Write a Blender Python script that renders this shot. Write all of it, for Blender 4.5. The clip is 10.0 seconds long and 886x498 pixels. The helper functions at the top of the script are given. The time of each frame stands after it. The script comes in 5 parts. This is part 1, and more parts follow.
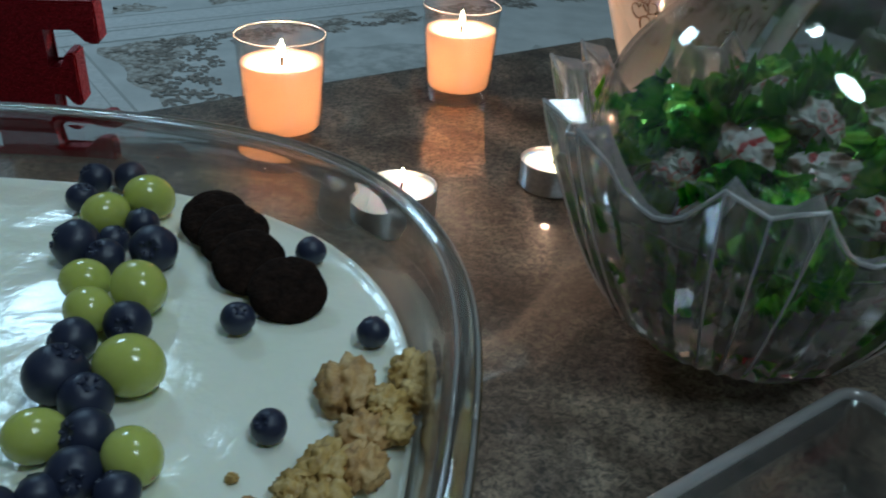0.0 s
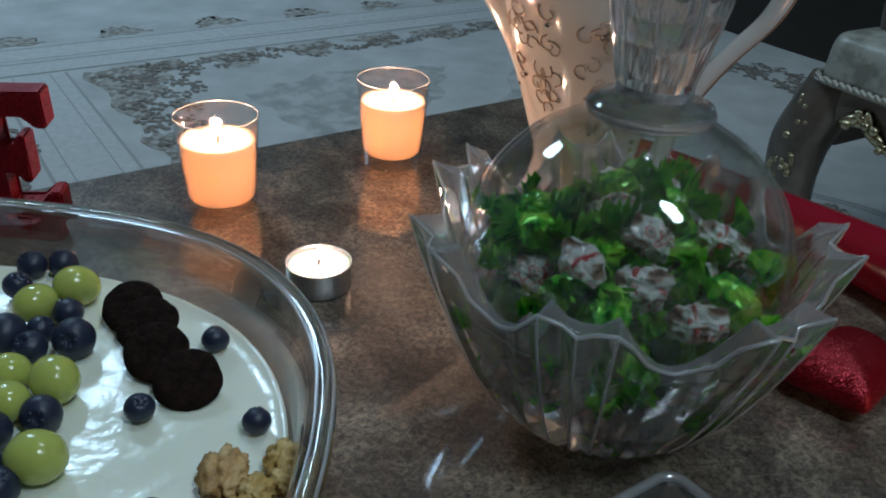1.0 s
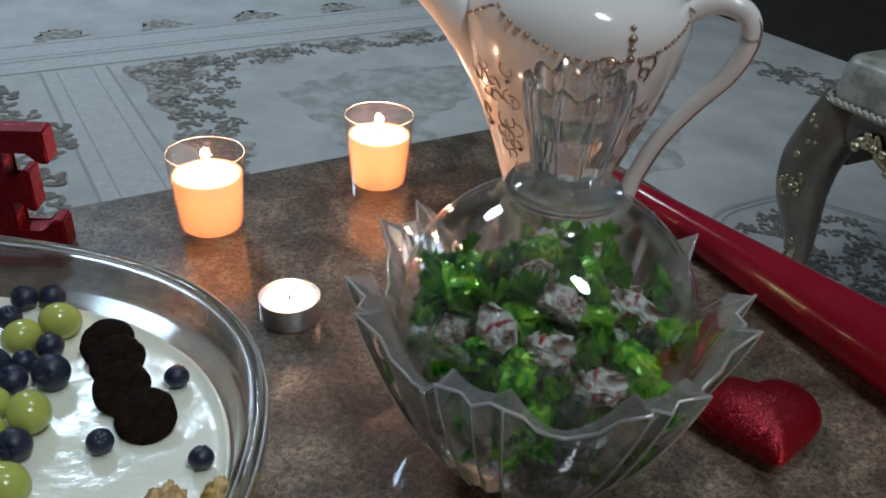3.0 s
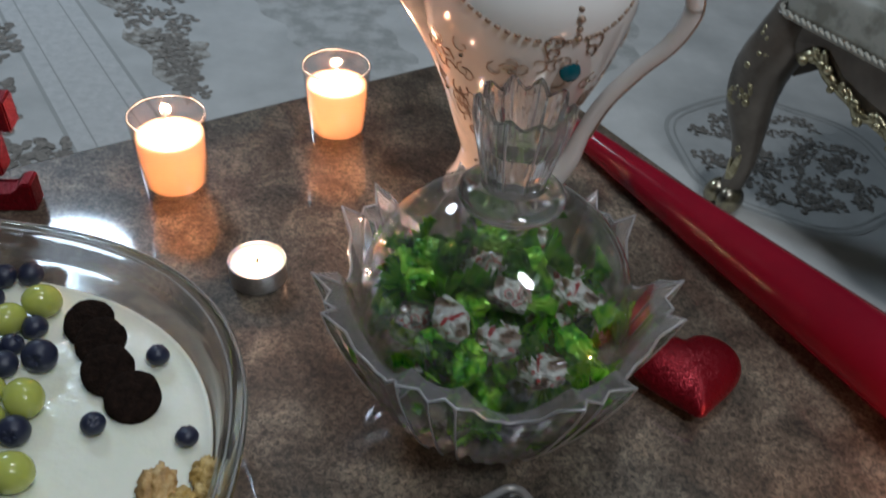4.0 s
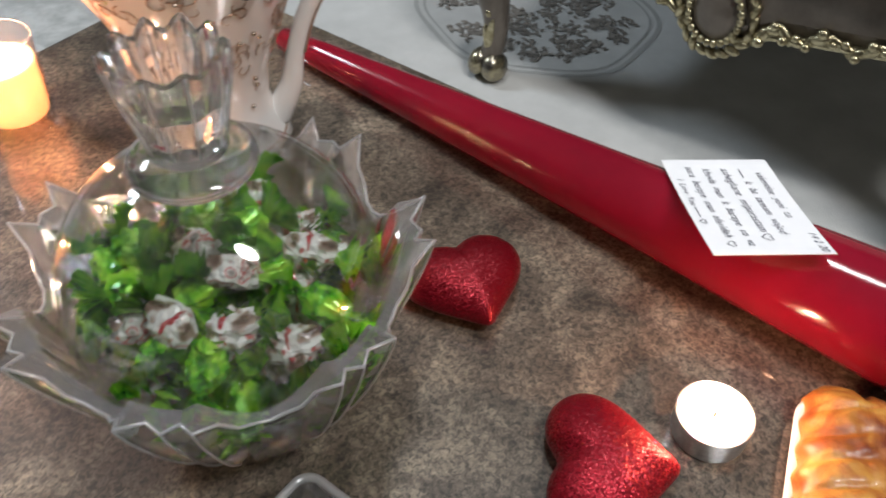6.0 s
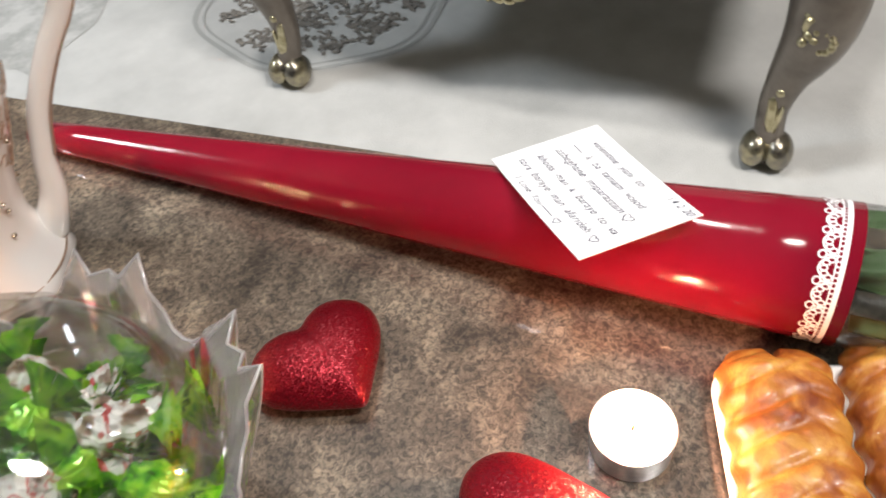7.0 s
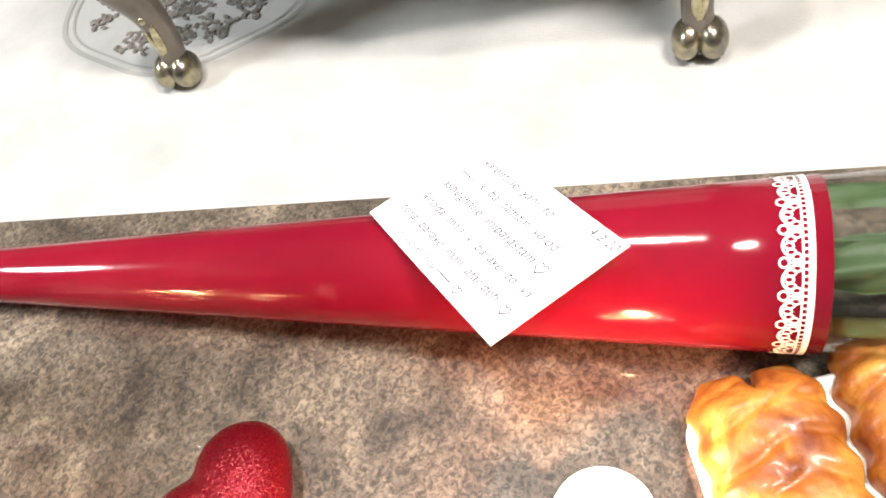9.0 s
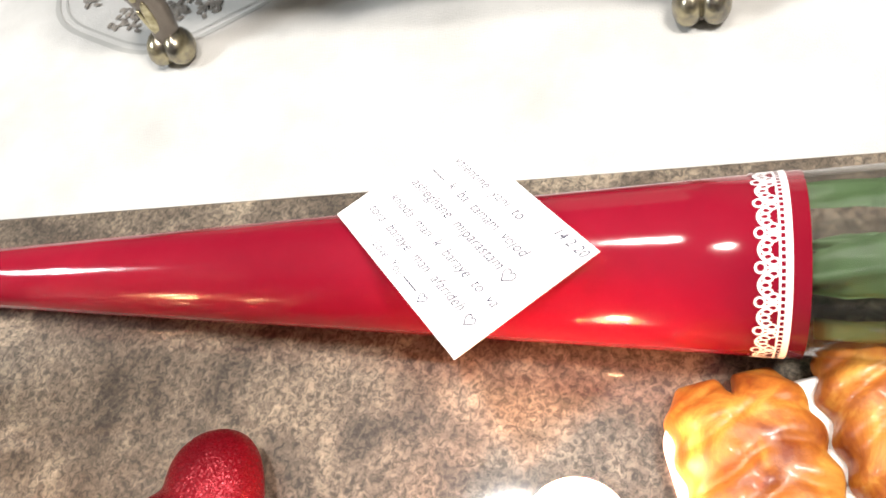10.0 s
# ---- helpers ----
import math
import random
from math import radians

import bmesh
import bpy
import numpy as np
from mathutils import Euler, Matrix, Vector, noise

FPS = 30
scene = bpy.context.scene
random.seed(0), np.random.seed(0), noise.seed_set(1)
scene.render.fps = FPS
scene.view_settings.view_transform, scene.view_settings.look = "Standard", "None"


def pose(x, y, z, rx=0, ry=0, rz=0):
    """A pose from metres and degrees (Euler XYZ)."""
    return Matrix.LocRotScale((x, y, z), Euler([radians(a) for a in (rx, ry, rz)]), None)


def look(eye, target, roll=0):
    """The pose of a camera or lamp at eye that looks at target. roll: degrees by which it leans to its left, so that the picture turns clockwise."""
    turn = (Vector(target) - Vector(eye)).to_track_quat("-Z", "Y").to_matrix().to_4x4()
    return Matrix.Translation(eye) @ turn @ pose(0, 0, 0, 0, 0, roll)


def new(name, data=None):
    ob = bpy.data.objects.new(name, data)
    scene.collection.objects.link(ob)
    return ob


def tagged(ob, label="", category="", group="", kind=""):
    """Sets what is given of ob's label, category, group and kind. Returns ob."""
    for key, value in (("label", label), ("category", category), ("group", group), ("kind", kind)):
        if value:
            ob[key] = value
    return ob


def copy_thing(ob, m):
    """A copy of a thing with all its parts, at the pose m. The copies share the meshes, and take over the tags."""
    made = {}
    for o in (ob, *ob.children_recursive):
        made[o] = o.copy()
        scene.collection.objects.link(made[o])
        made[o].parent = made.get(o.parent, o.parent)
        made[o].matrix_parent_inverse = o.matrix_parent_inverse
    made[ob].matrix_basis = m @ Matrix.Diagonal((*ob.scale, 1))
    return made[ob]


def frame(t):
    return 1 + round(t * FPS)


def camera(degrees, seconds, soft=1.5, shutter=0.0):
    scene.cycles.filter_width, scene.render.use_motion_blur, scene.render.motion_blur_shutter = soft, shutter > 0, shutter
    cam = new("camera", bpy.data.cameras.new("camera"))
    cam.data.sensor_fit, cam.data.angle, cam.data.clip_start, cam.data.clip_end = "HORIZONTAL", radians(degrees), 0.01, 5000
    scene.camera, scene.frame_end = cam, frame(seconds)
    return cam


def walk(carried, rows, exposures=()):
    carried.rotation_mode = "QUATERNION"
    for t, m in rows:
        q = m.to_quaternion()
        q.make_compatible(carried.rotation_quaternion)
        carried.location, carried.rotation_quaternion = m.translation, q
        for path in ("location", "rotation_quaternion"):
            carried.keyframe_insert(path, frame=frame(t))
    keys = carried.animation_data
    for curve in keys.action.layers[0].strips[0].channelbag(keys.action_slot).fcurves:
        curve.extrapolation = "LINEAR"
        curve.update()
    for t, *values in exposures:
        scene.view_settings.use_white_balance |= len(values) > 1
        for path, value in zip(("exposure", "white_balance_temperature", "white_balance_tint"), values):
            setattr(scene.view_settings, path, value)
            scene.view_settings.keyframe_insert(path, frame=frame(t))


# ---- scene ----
cam = camera(57.0, 10.0, soft=1.8, shutter=0.35)
PATH = [
    (0, (0.21, 0.173, 0.206), (0.106, 1.891, -0.813), 3.6),
    (0.5, (0.231, 0.174, 0.224), (0.174, 1.899, -0.785), 4.7),
    (1, (0.257, 0.16, 0.262), (0.156, 1.885, -0.745), 3.8),
    (1.5, (0.282, 0.149, 0.284), (0.13, 1.875, -0.715), 2.3),
    (2, (0.295, 0.14, 0.291), (0.109, 1.855, -0.722), 2.2),
    (3.5, (0.305, 0.162, 0.343), (0.138, 1.818, -0.766), 5.1),
    (4, (0.301, 0.163, 0.377), (0.235, 1.687, -0.916), 5.6),
    (4.5, (0.307, 0.175, 0.37), (0.312, 1.635, -0.996), 5.1),
    (5, (0.323, 0.186, 0.368), (0.479, 1.593, -1.044), 4.4),
    (5.2, (0.324, 0.195, 0.367), (0.526, 1.588, -1.054), 4.5),
    (6.3, (0.363, 0.229, 0.352), (0.796, 1.541, -1.094), -1.2),
    (6.5, (0.371, 0.244, 0.349), (0.869, 1.534, -1.096), -2.7),
    (7, (0.394, 0.275, 0.341), (0.998, 1.449, -1.161), -8.1),
    (7.5, (0.411, 0.293, 0.331), (1.036, 1.396, -1.216), -11.7),
    (8, (0.431, 0.317, 0.329), (1.038, 1.405, -1.236), -15.4),
    (8.5, (0.457, 0.326, 0.32), (1.035, 1.38, -1.278), -18.4),
    (9, (0.484, 0.33, 0.318), (1.01, 1.36, -1.314), -22.4),
    (9.5, (0.504, 0.333, 0.315), (0.979, 1.343, -1.344), -25.3),
    (10, (0.51, 0.331, 0.313), (0.948, 1.34, -1.357), -26.5),
]
EXPOSURES = [
    (0, -0.84, 4750, -10), (1, -0.7, 4850, -5), (2, -0.60, 5080, -1), (3.5, -0.35, 5450, 5), (4, -0.42, 5480, 6), (4.5, -0.46, 5500, 7), (5, 0.45, 5200, 7), (6.3, 0.65, 6200, 10),
    (7, 1.15, 6350, 11), (7.5, 1.42, 6600, 11), (8, 1.62, 6650, 11), (8.5, 1.8, 6600, 12), (10, 1.8, 6600, 12),
]
walk(cam, [(t, look(eye, target, roll)) for t, eye, target, roll in PATH], EXPOSURES)

# ---- light: ceiling lamps over the table, behind its end and over the carpet, and the candles ----
FLOOR = -0.40          # the table top is at height 0
CEILING = 2.25
world = bpy.data.worlds.new("world")
world.use_nodes = True
world.node_tree.nodes["Background"].inputs[0].default_value = (0.55, 0.62, 0.75, 1)
world.node_tree.nodes["Background"].inputs[1].default_value = 0.03
scene.world = world


def area_lamp(name, x, y, z, size, watts, colour):
    data = bpy.data.lights.new(name, "AREA")
    data.shape, data.size, data.energy, data.color = "DISK", size, watts, colour
    ob = new(name, data)
    ob.location = (x, y, z)
    return ob


def point_lamp(name, x, y, z, radius, watts, colour):
    data = bpy.data.lights.new(name, "POINT")
    data.shadow_soft_size, data.energy, data.color = radius, watts, colour
    ob = new(name, data)
    ob.location = (x, y, z)
    return ob


LAMP = (1.06, -0.34, CEILING - 0.26)
LAMP_3 = (0.56, 0.92, CEILING - 0.26)
LAMP_2 = (-1.40, 2.55, CEILING - 0.26)


main_light = area_lamp("ceiling_lamp_light", *LAMP, 0.75, 26, (1.0, 0.95, 0.89))
main_light.data.shape, main_light.data.size_y = "ELLIPSE", 0.26
main_light.rotation_euler = (0, 0, radians(-40))
area_lamp("ceiling_lamp_light", *LAMP_3, 0.22, 9, (1.0, 0.95, 0.89))
area_lamp("ceiling_lamp_light", *LAMP_2, 0.60, 36, (0.86, 0.94, 1.0))
FLAME = (1.0, 0.48, 0.25)


# ---- materials ----
def material(name, colour, rough=0.5, metal=0.0, coat=0.0, sss=0.0, sss_radius=(0.01, 0.005, 0.003), spec=0.5):
    m = bpy.data.materials.new(name)
    m.use_nodes = True
    b = m.node_tree.nodes["Principled BSDF"]
    b.inputs["Base Color"].default_value = (*colour, 1)
    b.inputs["Roughness"].default_value = rough
    b.inputs["Metallic"].default_value = metal
    b.inputs["Coat Weight"].default_value = coat
    b.inputs["Coat Roughness"].default_value = 0.13
    b.inputs["Specular IOR Level"].default_value = spec
    if sss:
        b.inputs["Subsurface Weight"].default_value = sss
        b.inputs["Subsurface Radius"].default_value = sss_radius
        b.inputs["Subsurface Scale"].default_value = 1.0
    return m


def node(m, kind, **inputs):
    n = m.node_tree.nodes.new(kind)
    for key, value in inputs.items():
        n.inputs[key.replace("_", " ")].default_value = value
    return n


def wire(m, a, out, b, inp):
    m.node_tree.links.new(a.outputs[out], b.inputs[inp])


def bsdf(m):
    return m.node_tree.nodes["Principled BSDF"]


def ramp(m, source, out, stops):
    r = m.node_tree.nodes.new("ShaderNodeValToRGB")
    while len(r.color_ramp.elements) < len(stops):
        r.color_ramp.elements.new(0.5)
    for e, (p, c) in zip(r.color_ramp.elements, stops):
        e.position, e.color = p, (*c, 1)
    wire(m, source, out, r, "Fac")
    return r


def mottle(m, scale, stops, detail=6.0, rough=0.6, bump=0.0, bump_scale=None, distort=0.0, depth=0.001):
    """Colour from noise at one scale, fine relief at another."""
    co = node(m, "ShaderNodeTexCoord")
    n = node(m, "ShaderNodeTexNoise", Scale=scale, Detail=detail, Roughness=rough, Distortion=distort)
    wire(m, co, "Object", n, "Vector")
    r = ramp(m, n, "Fac", stops)
    wire(m, r, "Color", bsdf(m), "Base Color")
    if bump:
        n2 = node(m, "ShaderNodeTexNoise", Scale=bump_scale or scale * 4, Detail=4.0)
        wire(m, co, "Object", n2, "Vector")
        b = node(m, "ShaderNodeBump", Strength=bump, Distance=depth)
        wire(m, n2, "Fac", b, "Height")
        wire(m, b, "Normal", bsdf(m), "Normal")
    return co, n, r


def mix_colour(m, a, a_out, b_colour, fac, fac_out, kind="MIX"):
    x = m.node_tree.nodes.new("ShaderNodeMix")
    x.data_type, x.blend_type = "RGBA", kind
    m.node_tree.links.new(fac.outputs[fac_out], x.inputs[0])
    m.node_tree.links.new(a.outputs[a_out], x.inputs[6])
    if isinstance(b_colour, tuple):
        x.inputs[7].default_value = (*b_colour, 1)
    else:
        m.node_tree.links.new(b_colour.outputs[0], x.inputs[7])
    return x


# stone-look table top: brown-grey blotches, fine flecks, a polished skin
TABLE = material("table_stone", (0.1, 0.08, 0.065), 0.4, spec=0.35, coat=0.75)
bsdf(TABLE).inputs["Coat Roughness"].default_value = 0.06
bsdf(TABLE).inputs["Coat IOR"].default_value = 1.85
co, n, r = mottle(TABLE, 26, [(0.3, (0.024, 0.018, 0.013)), (0.5, (0.108, 0.087, 0.065)), (0.7, (0.26, 0.217, 0.162))], 9, 0.70, distort=0.5)
n2 = node(TABLE, "ShaderNodeTexNoise", Scale=330.0, Detail=5.0, Roughness=0.75, Distortion=0.9)
wire(TABLE, co, "Object", n2, "Vector")
r2 = ramp(TABLE, n2, "Fac", [(0.40, (0.12, 0.12, 0.12)), (0.5, (0.5, 0.5, 0.5)), (0.60, (0.9, 0.88, 0.85))])
mx = TABLE.node_tree.nodes.new("ShaderNodeMix")
mx.data_type, mx.blend_type = "RGBA", "OVERLAY"
mx.inputs[0].default_value = 0.82
wire(TABLE, r, "Color", mx, 6)
wire(TABLE, r2, "Color", mx, 7)
wire(TABLE, mx, 2, bsdf(TABLE), "Base Color")
bp = node(TABLE, "ShaderNodeBump", Strength=0.10, Distance=0.0006)
wire(TABLE, n2, "Fac", bp, "Height")
wire(TABLE, bp, "Normal", bsdf(TABLE), "Normal")
r3 = ramp(TABLE, n2, "Fac", [(0.35, (0.5, 0.5, 0.5)), (0.65, (0.33, 0.33, 0.33))])
wire(TABLE, r3, "Color", bsdf(TABLE), "Roughness")


def thin_glass(name, colour=(0.97, 0.98, 0.98), ior=1.5, rough=0.02, bump=0.0, scale=60.0):
    m = bpy.data.materials.new(name)
    m.use_nodes = True
    t = m.node_tree
    t.nodes.remove(t.nodes["Principled BSDF"])
    a = node(m, "ShaderNodeBsdfTransparent", Color=(*colour, 1))
    g = node(m, "ShaderNodeBsdfGlossy", Roughness=rough)
    f = node(m, "ShaderNodeLayerWeight", Blend=0.5)
    p = m.node_tree.nodes.new("ShaderNodeMath")
    p.operation = "POWER"
    p.inputs[1].default_value = 4.5
    q = m.node_tree.nodes.new("ShaderNodeMath")
    q.operation = "MULTIPLY_ADD"
    q.inputs[1].default_value, q.inputs[2].default_value = 0.7, ((ior - 1) / (ior + 1)) ** 2
    wire(m, f, "Facing", p, 0)
    wire(m, p, 0, q, 0)
    x = node(m, "ShaderNodeMixShader")
    wire(m, q, 0, x, 0)
    wire(m, a, 0, x, 1)
    wire(m, g, 0, x, 2)
    wire(m, x, 0, t.nodes["Material Output"], "Surface")
    if bump:
        c = node(m, "ShaderNodeTexCoord")
        n = node(m, "ShaderNodeTexNoise", Scale=scale, Detail=2.0)
        wire(m, c, "Object", n, "Vector")
        b = node(m, "ShaderNodeBump", Strength=bump, Distance=0.002)
        wire(m, n, "Fac", b, "Height")
        wire(m, b, "Normal", g, "Normal")
    return m




def mixed_glass(name, colour, ior, share, bump=0.0, scale=60.0):
    """Pressed glass: bent light in the thick places, a clear skin over all."""
    m = thin_glass(name, colour, ior, 0.02, bump, scale)
    t = m.node_tree
    skin_mix = t.nodes["Mix Shader"]
    g = node(m, "ShaderNodeBsdfGlass", Color=(*colour, 1), Roughness=0.0, IOR=min(ior, 1.52))
    x = node(m, "ShaderNodeMixShader", Fac=share)
    wire(m, skin_mix, 0, x, 1)
    wire(m, g, 0, x, 2)
    wire(m, x, 0, t.nodes["Material Output"], "Surface")
    return m


CRYSTAL = mixed_glass("crystal", (0.995, 0.997, 0.997), 1.6, 0.85)
# for rods that draw bright edge glints: over-reflective, and hazed pale below
EDGE_GLASS = thin_glass("glinting_glass_edge", (0.95, 0.96, 0.96), 3.2, 0.14)


def haze(m, share):
    """Pale scatter mixed into the glass, in place of room light it would refract."""
    out = m.node_tree.nodes["Material Output"]
    clear = out.inputs["Surface"].links[0].from_node
    d = node(m, "ShaderNodeBsdfTranslucent", Color=(0.95, 0.95, 0.97, 1))
    e = node(m, "ShaderNodeBsdfDiffuse", Color=(0.95, 0.95, 0.97, 1))
    both = node(m, "ShaderNodeMixShader", Fac=0.5)
    wire(m, d, 0, both, 1)
    wire(m, e, 0, both, 2)
    x = node(m, "ShaderNodeMixShader", Fac=share)
    wire(m, clear, 0, x, 1)
    wire(m, both, 0, x, 2)
    wire(m, x, 0, out, "Surface")


haze(CRYSTAL, 0.016)
# rim facet: the bright refracted ceiling is put in as a whiter haze
RIM_GLASS = mixed_glass("whitened_crystal_rim", (0.99, 0.99, 0.99), 1.6, 0.5)
haze(RIM_GLASS, 0.17)
haze(EDGE_GLASS, 0.26)
BAKEGLASS = mixed_glass("baking_glass", (0.97, 0.985, 0.98), 1.47, 0.8)
VOTIVE_GLASS = thin_glass("votive_glass", (0.97, 0.97, 0.96), 1.8)
DOME_GLASS = mixed_glass("dome_glass", (0.985, 0.99, 0.99), 2.0, 0.06)
FILM = thin_glass("clear_film", (0.965, 0.97, 0.97), 1.6, 0.09, 0.10, 18)

WAX = material("candle_wax", (0.9, 0.78, 0.66), 0.4)
wax_glow = node(WAX, "ShaderNodeBsdfTranslucent", Color=(1.0, 0.78, 0.58, 1))
wax_mix = node(WAX, "ShaderNodeMixShader", Fac=0.6)
wire(WAX, bsdf(WAX), 0, wax_mix, 1)
wire(WAX, wax_glow, 0, wax_mix, 2)
wire(WAX, wax_mix, 0, WAX.node_tree.nodes["Material Output"], "Surface")
TEA_WAX = material("tealight_wax", (0.95, 0.9, 0.84), 0.2, sss=0.8, sss_radius=(0.012, 0.007, 0.004))
WICK = material("burnt_wick", (0.03, 0.02, 0.015), 0.9)
FLAME_MAT = bpy.data.materials.new("flame")
FLAME_MAT.use_nodes = True
em = node(FLAME_MAT, "ShaderNodeEmission", Color=(1.0, 0.72, 0.36, 1), Strength=26.0)
wire(FLAME_MAT, em, 0, FLAME_MAT.node_tree.nodes["Material Output"], "Surface")
ALU = material("aluminium_cup", (0.75, 0.75, 0.76), 0.3, 1.0)
mottle(ALU, 400, [(0.3, (0.6, 0.6, 0.6)), (0.7, (0.82, 0.82, 0.82))], bump=0.2)

PORCELAIN = material("white_porcelain", (0.82, 0.8, 0.77), 0.08, coat=0.6)
SILVER = material("silver_decor", (0.55, 0.47, 0.38), 0.25, 1.0)
DECOR = material("bronze_decor", (0.42, 0.31, 0.23), 0.35, 0.6)
GEM = material("teal_gem", (0.005, 0.09, 0.12), 0.05, coat=1.0)

CREAM = material("cream_pudding", (0.86, 0.86, 0.74), 0.16, sss=0.25, sss_radius=(0.006, 0.005, 0.003))
c, n, r = mottle(CREAM, 24, [(0.3, (0.8, 0.82, 0.68)), (0.7, (0.88, 0.88, 0.77))], bump=0.35, bump_scale=55, depth=0.003)
BERRY = material("blueberry_skin", (0.02, 0.024, 0.05), 0.38)
mottle(BERRY, 130, [(0.35, (0.008, 0.009, 0.02)), (0.65, (0.035, 0.042, 0.085))], bump=0.1)
GRAPE = material("green_grape_skin", (0.42, 0.5, 0.07), 0.16, sss=0.5, sss_radius=(0.009, 0.008, 0.002), coat=0.3)
mottle(GRAPE, 70, [(0.3, (0.38, 0.44, 0.07)), (0.7, (0.56, 0.58, 0.17))], bump=0.05)
COCOA = material("cocoa_cookie", (0.018, 0.011, 0.008), 0.9, spec=0.08)
mottle(COCOA, 260, [(0.3, (0.006, 0.004, 0.003)), (0.7, (0.024, 0.014, 0.01))], bump=0.8, bump_scale=420, depth=0.002)
WALNUT = material("walnut_kernel", (0.4, 0.24, 0.09), 0.5)
mottle(WALNUT, 130, [(0.3, (0.2, 0.1, 0.035)), (0.5, (0.5, 0.31, 0.11)), (0.7, (0.68, 0.5, 0.24))], bump=0.4, depth=0.002)
FLAKE = material("golden_flake", (0.6, 0.42, 0.12), 0.45)
mottle(FLAKE, 130, [(0.3, (0.25, 0.14, 0.03)), (0.5, (0.5, 0.34, 0.1)), (0.7, (0.66, 0.5, 0.22))], bump=0.4, depth=0.002)
PASTRY = material("glazed_pastry", (0.5, 0.18, 0.03), 0.48, coat=0.15)
c, n, r = mottle(PASTRY, 55, [(0.3, (0.17, 0.03, 0.005)), (0.48, (0.36, 0.11, 0.014)), (0.66, (0.56, 0.28, 0.05))], bump=0.35, bump_scale=160, distort=0.7, depth=0.002)
DISHWHITE = material("white_plate", (0.82, 0.81, 0.79), 0.2)

CARD = material("white_card", (0.86, 0.86, 0.87), 0.6)
mottle(CARD, 60, [(0.3, (0.83, 0.83, 0.85)), (0.7, (0.88, 0.88, 0.89))], bump=0.05)
INK = material("black_ink", (0.05, 0.05, 0.085), 0.6)
REDPAPER = material("red_gloss_paper", (0.24, 0.005, 0.02), 0.13, spec=0.28)
mottle(REDPAPER, 14, [(0.3, (0.18, 0.0045, 0.016)), (0.7, (0.24, 0.007, 0.021))], bump=0.12, bump_scale=45, depth=0.002)
LACE = material("white_lace_print", (0.85, 0.83, 0.84), 0.4)
LEAF = material("rose_leaf", (0.12, 0.2, 0.09), 0.4)
mottle(LEAF, 45, [(0.3, (0.075, 0.15, 0.055)), (0.7, (0.17, 0.27, 0.125))], bump=0.3)
STEM = material("rose_stem", (0.06, 0.11, 0.04), 0.5)


def glitter(name, colour, cell, rough, metal):
    m = material(name, colour, rough, metal)
    co = node(m, "ShaderNodeTexCoord")
    v = node(m, "ShaderNodeTexVoronoi", Scale=cell)
    wire(m, co, "Object", v, "Vector")
    sub = m.node_tree.nodes.new("ShaderNodeVectorMath")
    sub.operation = "SUBTRACT"
    sub.inputs[1].default_value = (0.5, 0.5, 0.5)
    wire(m, v, "Color", sub, 0)
    sc = m.node_tree.nodes.new("ShaderNodeVectorMath")
    sc.operation = "SCALE"
    sc.inputs[3].default_value = 0.6
    wire(m, sub, 0, sc, 0)
    ge = node(m, "ShaderNodeNewGeometry")
    ad = m.node_tree.nodes.new("ShaderNodeVectorMath")
    wire(m, ge, "Normal", ad, 0)
    wire(m, sc, 0, ad, 1)
    no = m.node_tree.nodes.new("ShaderNodeVectorMath")
    no.operation = "NORMALIZE"
    wire(m, ad, 0, no, 0)
    wire(m, no, 0, bsdf(m), "Normal")
    r = ramp(m, v, "Color", [(0.1, tuple(0.45 * k for k in colour)), (0.9, tuple(min(1, 1.25 * k) for k in colour))])
    wire(m, r, "Color", bsdf(m), "Base Color")
    return m


GLITTER = glitter("red_glitter", (0.26, 0.005, 0.015), 2000, 0.33, 0.6)
FOIL = glitter("red_foil", (0.36, 0.008, 0.022), 1500, 0.38, 0.6)

GOLD = material("gilded_carving", (0.5, 0.43, 0.25), 0.3, 1.0)
mottle(GOLD, 90, [(0.3, (0.27, 0.23, 0.13)), (0.7, (0.62, 0.56, 0.37))], bump=0.2)
FOOT = material("worn_silver_gilt", (0.42, 0.38, 0.3), 0.25, 0.9)
mottle(FOOT, 45, [(0.42, (0.2, 0.185, 0.16)), (0.62, (0.42, 0.37, 0.24))])
TAUPE = material("silver_taupe_lacquer", (0.16, 0.135, 0.11), 0.28, 0.35)
mottle(TAUPE, 30, [(0.3, (0.12, 0.1, 0.08)), (0.7, (0.2, 0.17, 0.14))], bump=0.06)
SATIN = material("damask_satin", (0.36, 0.36, 0.31), 0.38, 0.15)
mottle(SATIN, 26, [(0.4, (0.24, 0.24, 0.2)), (0.55, (0.42, 0.42, 0.37))], 3, bump=0.2, bump_scale=500)
ROPE = material("silver_rope", (0.42, 0.4, 0.34), 0.5, 0.3)

# carpet: ivory pile, mottled, with paler lengthwise bands
CARPET = material("ivory_carpet", (0.6, 0.59, 0.56), 0.95, spec=0.1)
c, n, r = mottle(CARPET, 7, [(0.3, (0.5, 0.5, 0.48)), (0.7, (0.66, 0.655, 0.63))], 5, bump=0.5, bump_scale=420, depth=0.003)
BAND = material("carpet_band", (0.66, 0.65, 0.62), 0.95, spec=0.1)
mottle(BAND, 60, [(0.3, (0.55, 0.55, 0.53)), (0.7, (0.68, 0.67, 0.65))], 5, bump=0.5, bump_scale=420, depth=0.003)
PATCH = material("carpet_brown_patch", (0.36, 0.33, 0.29), 0.95, spec=0.1)
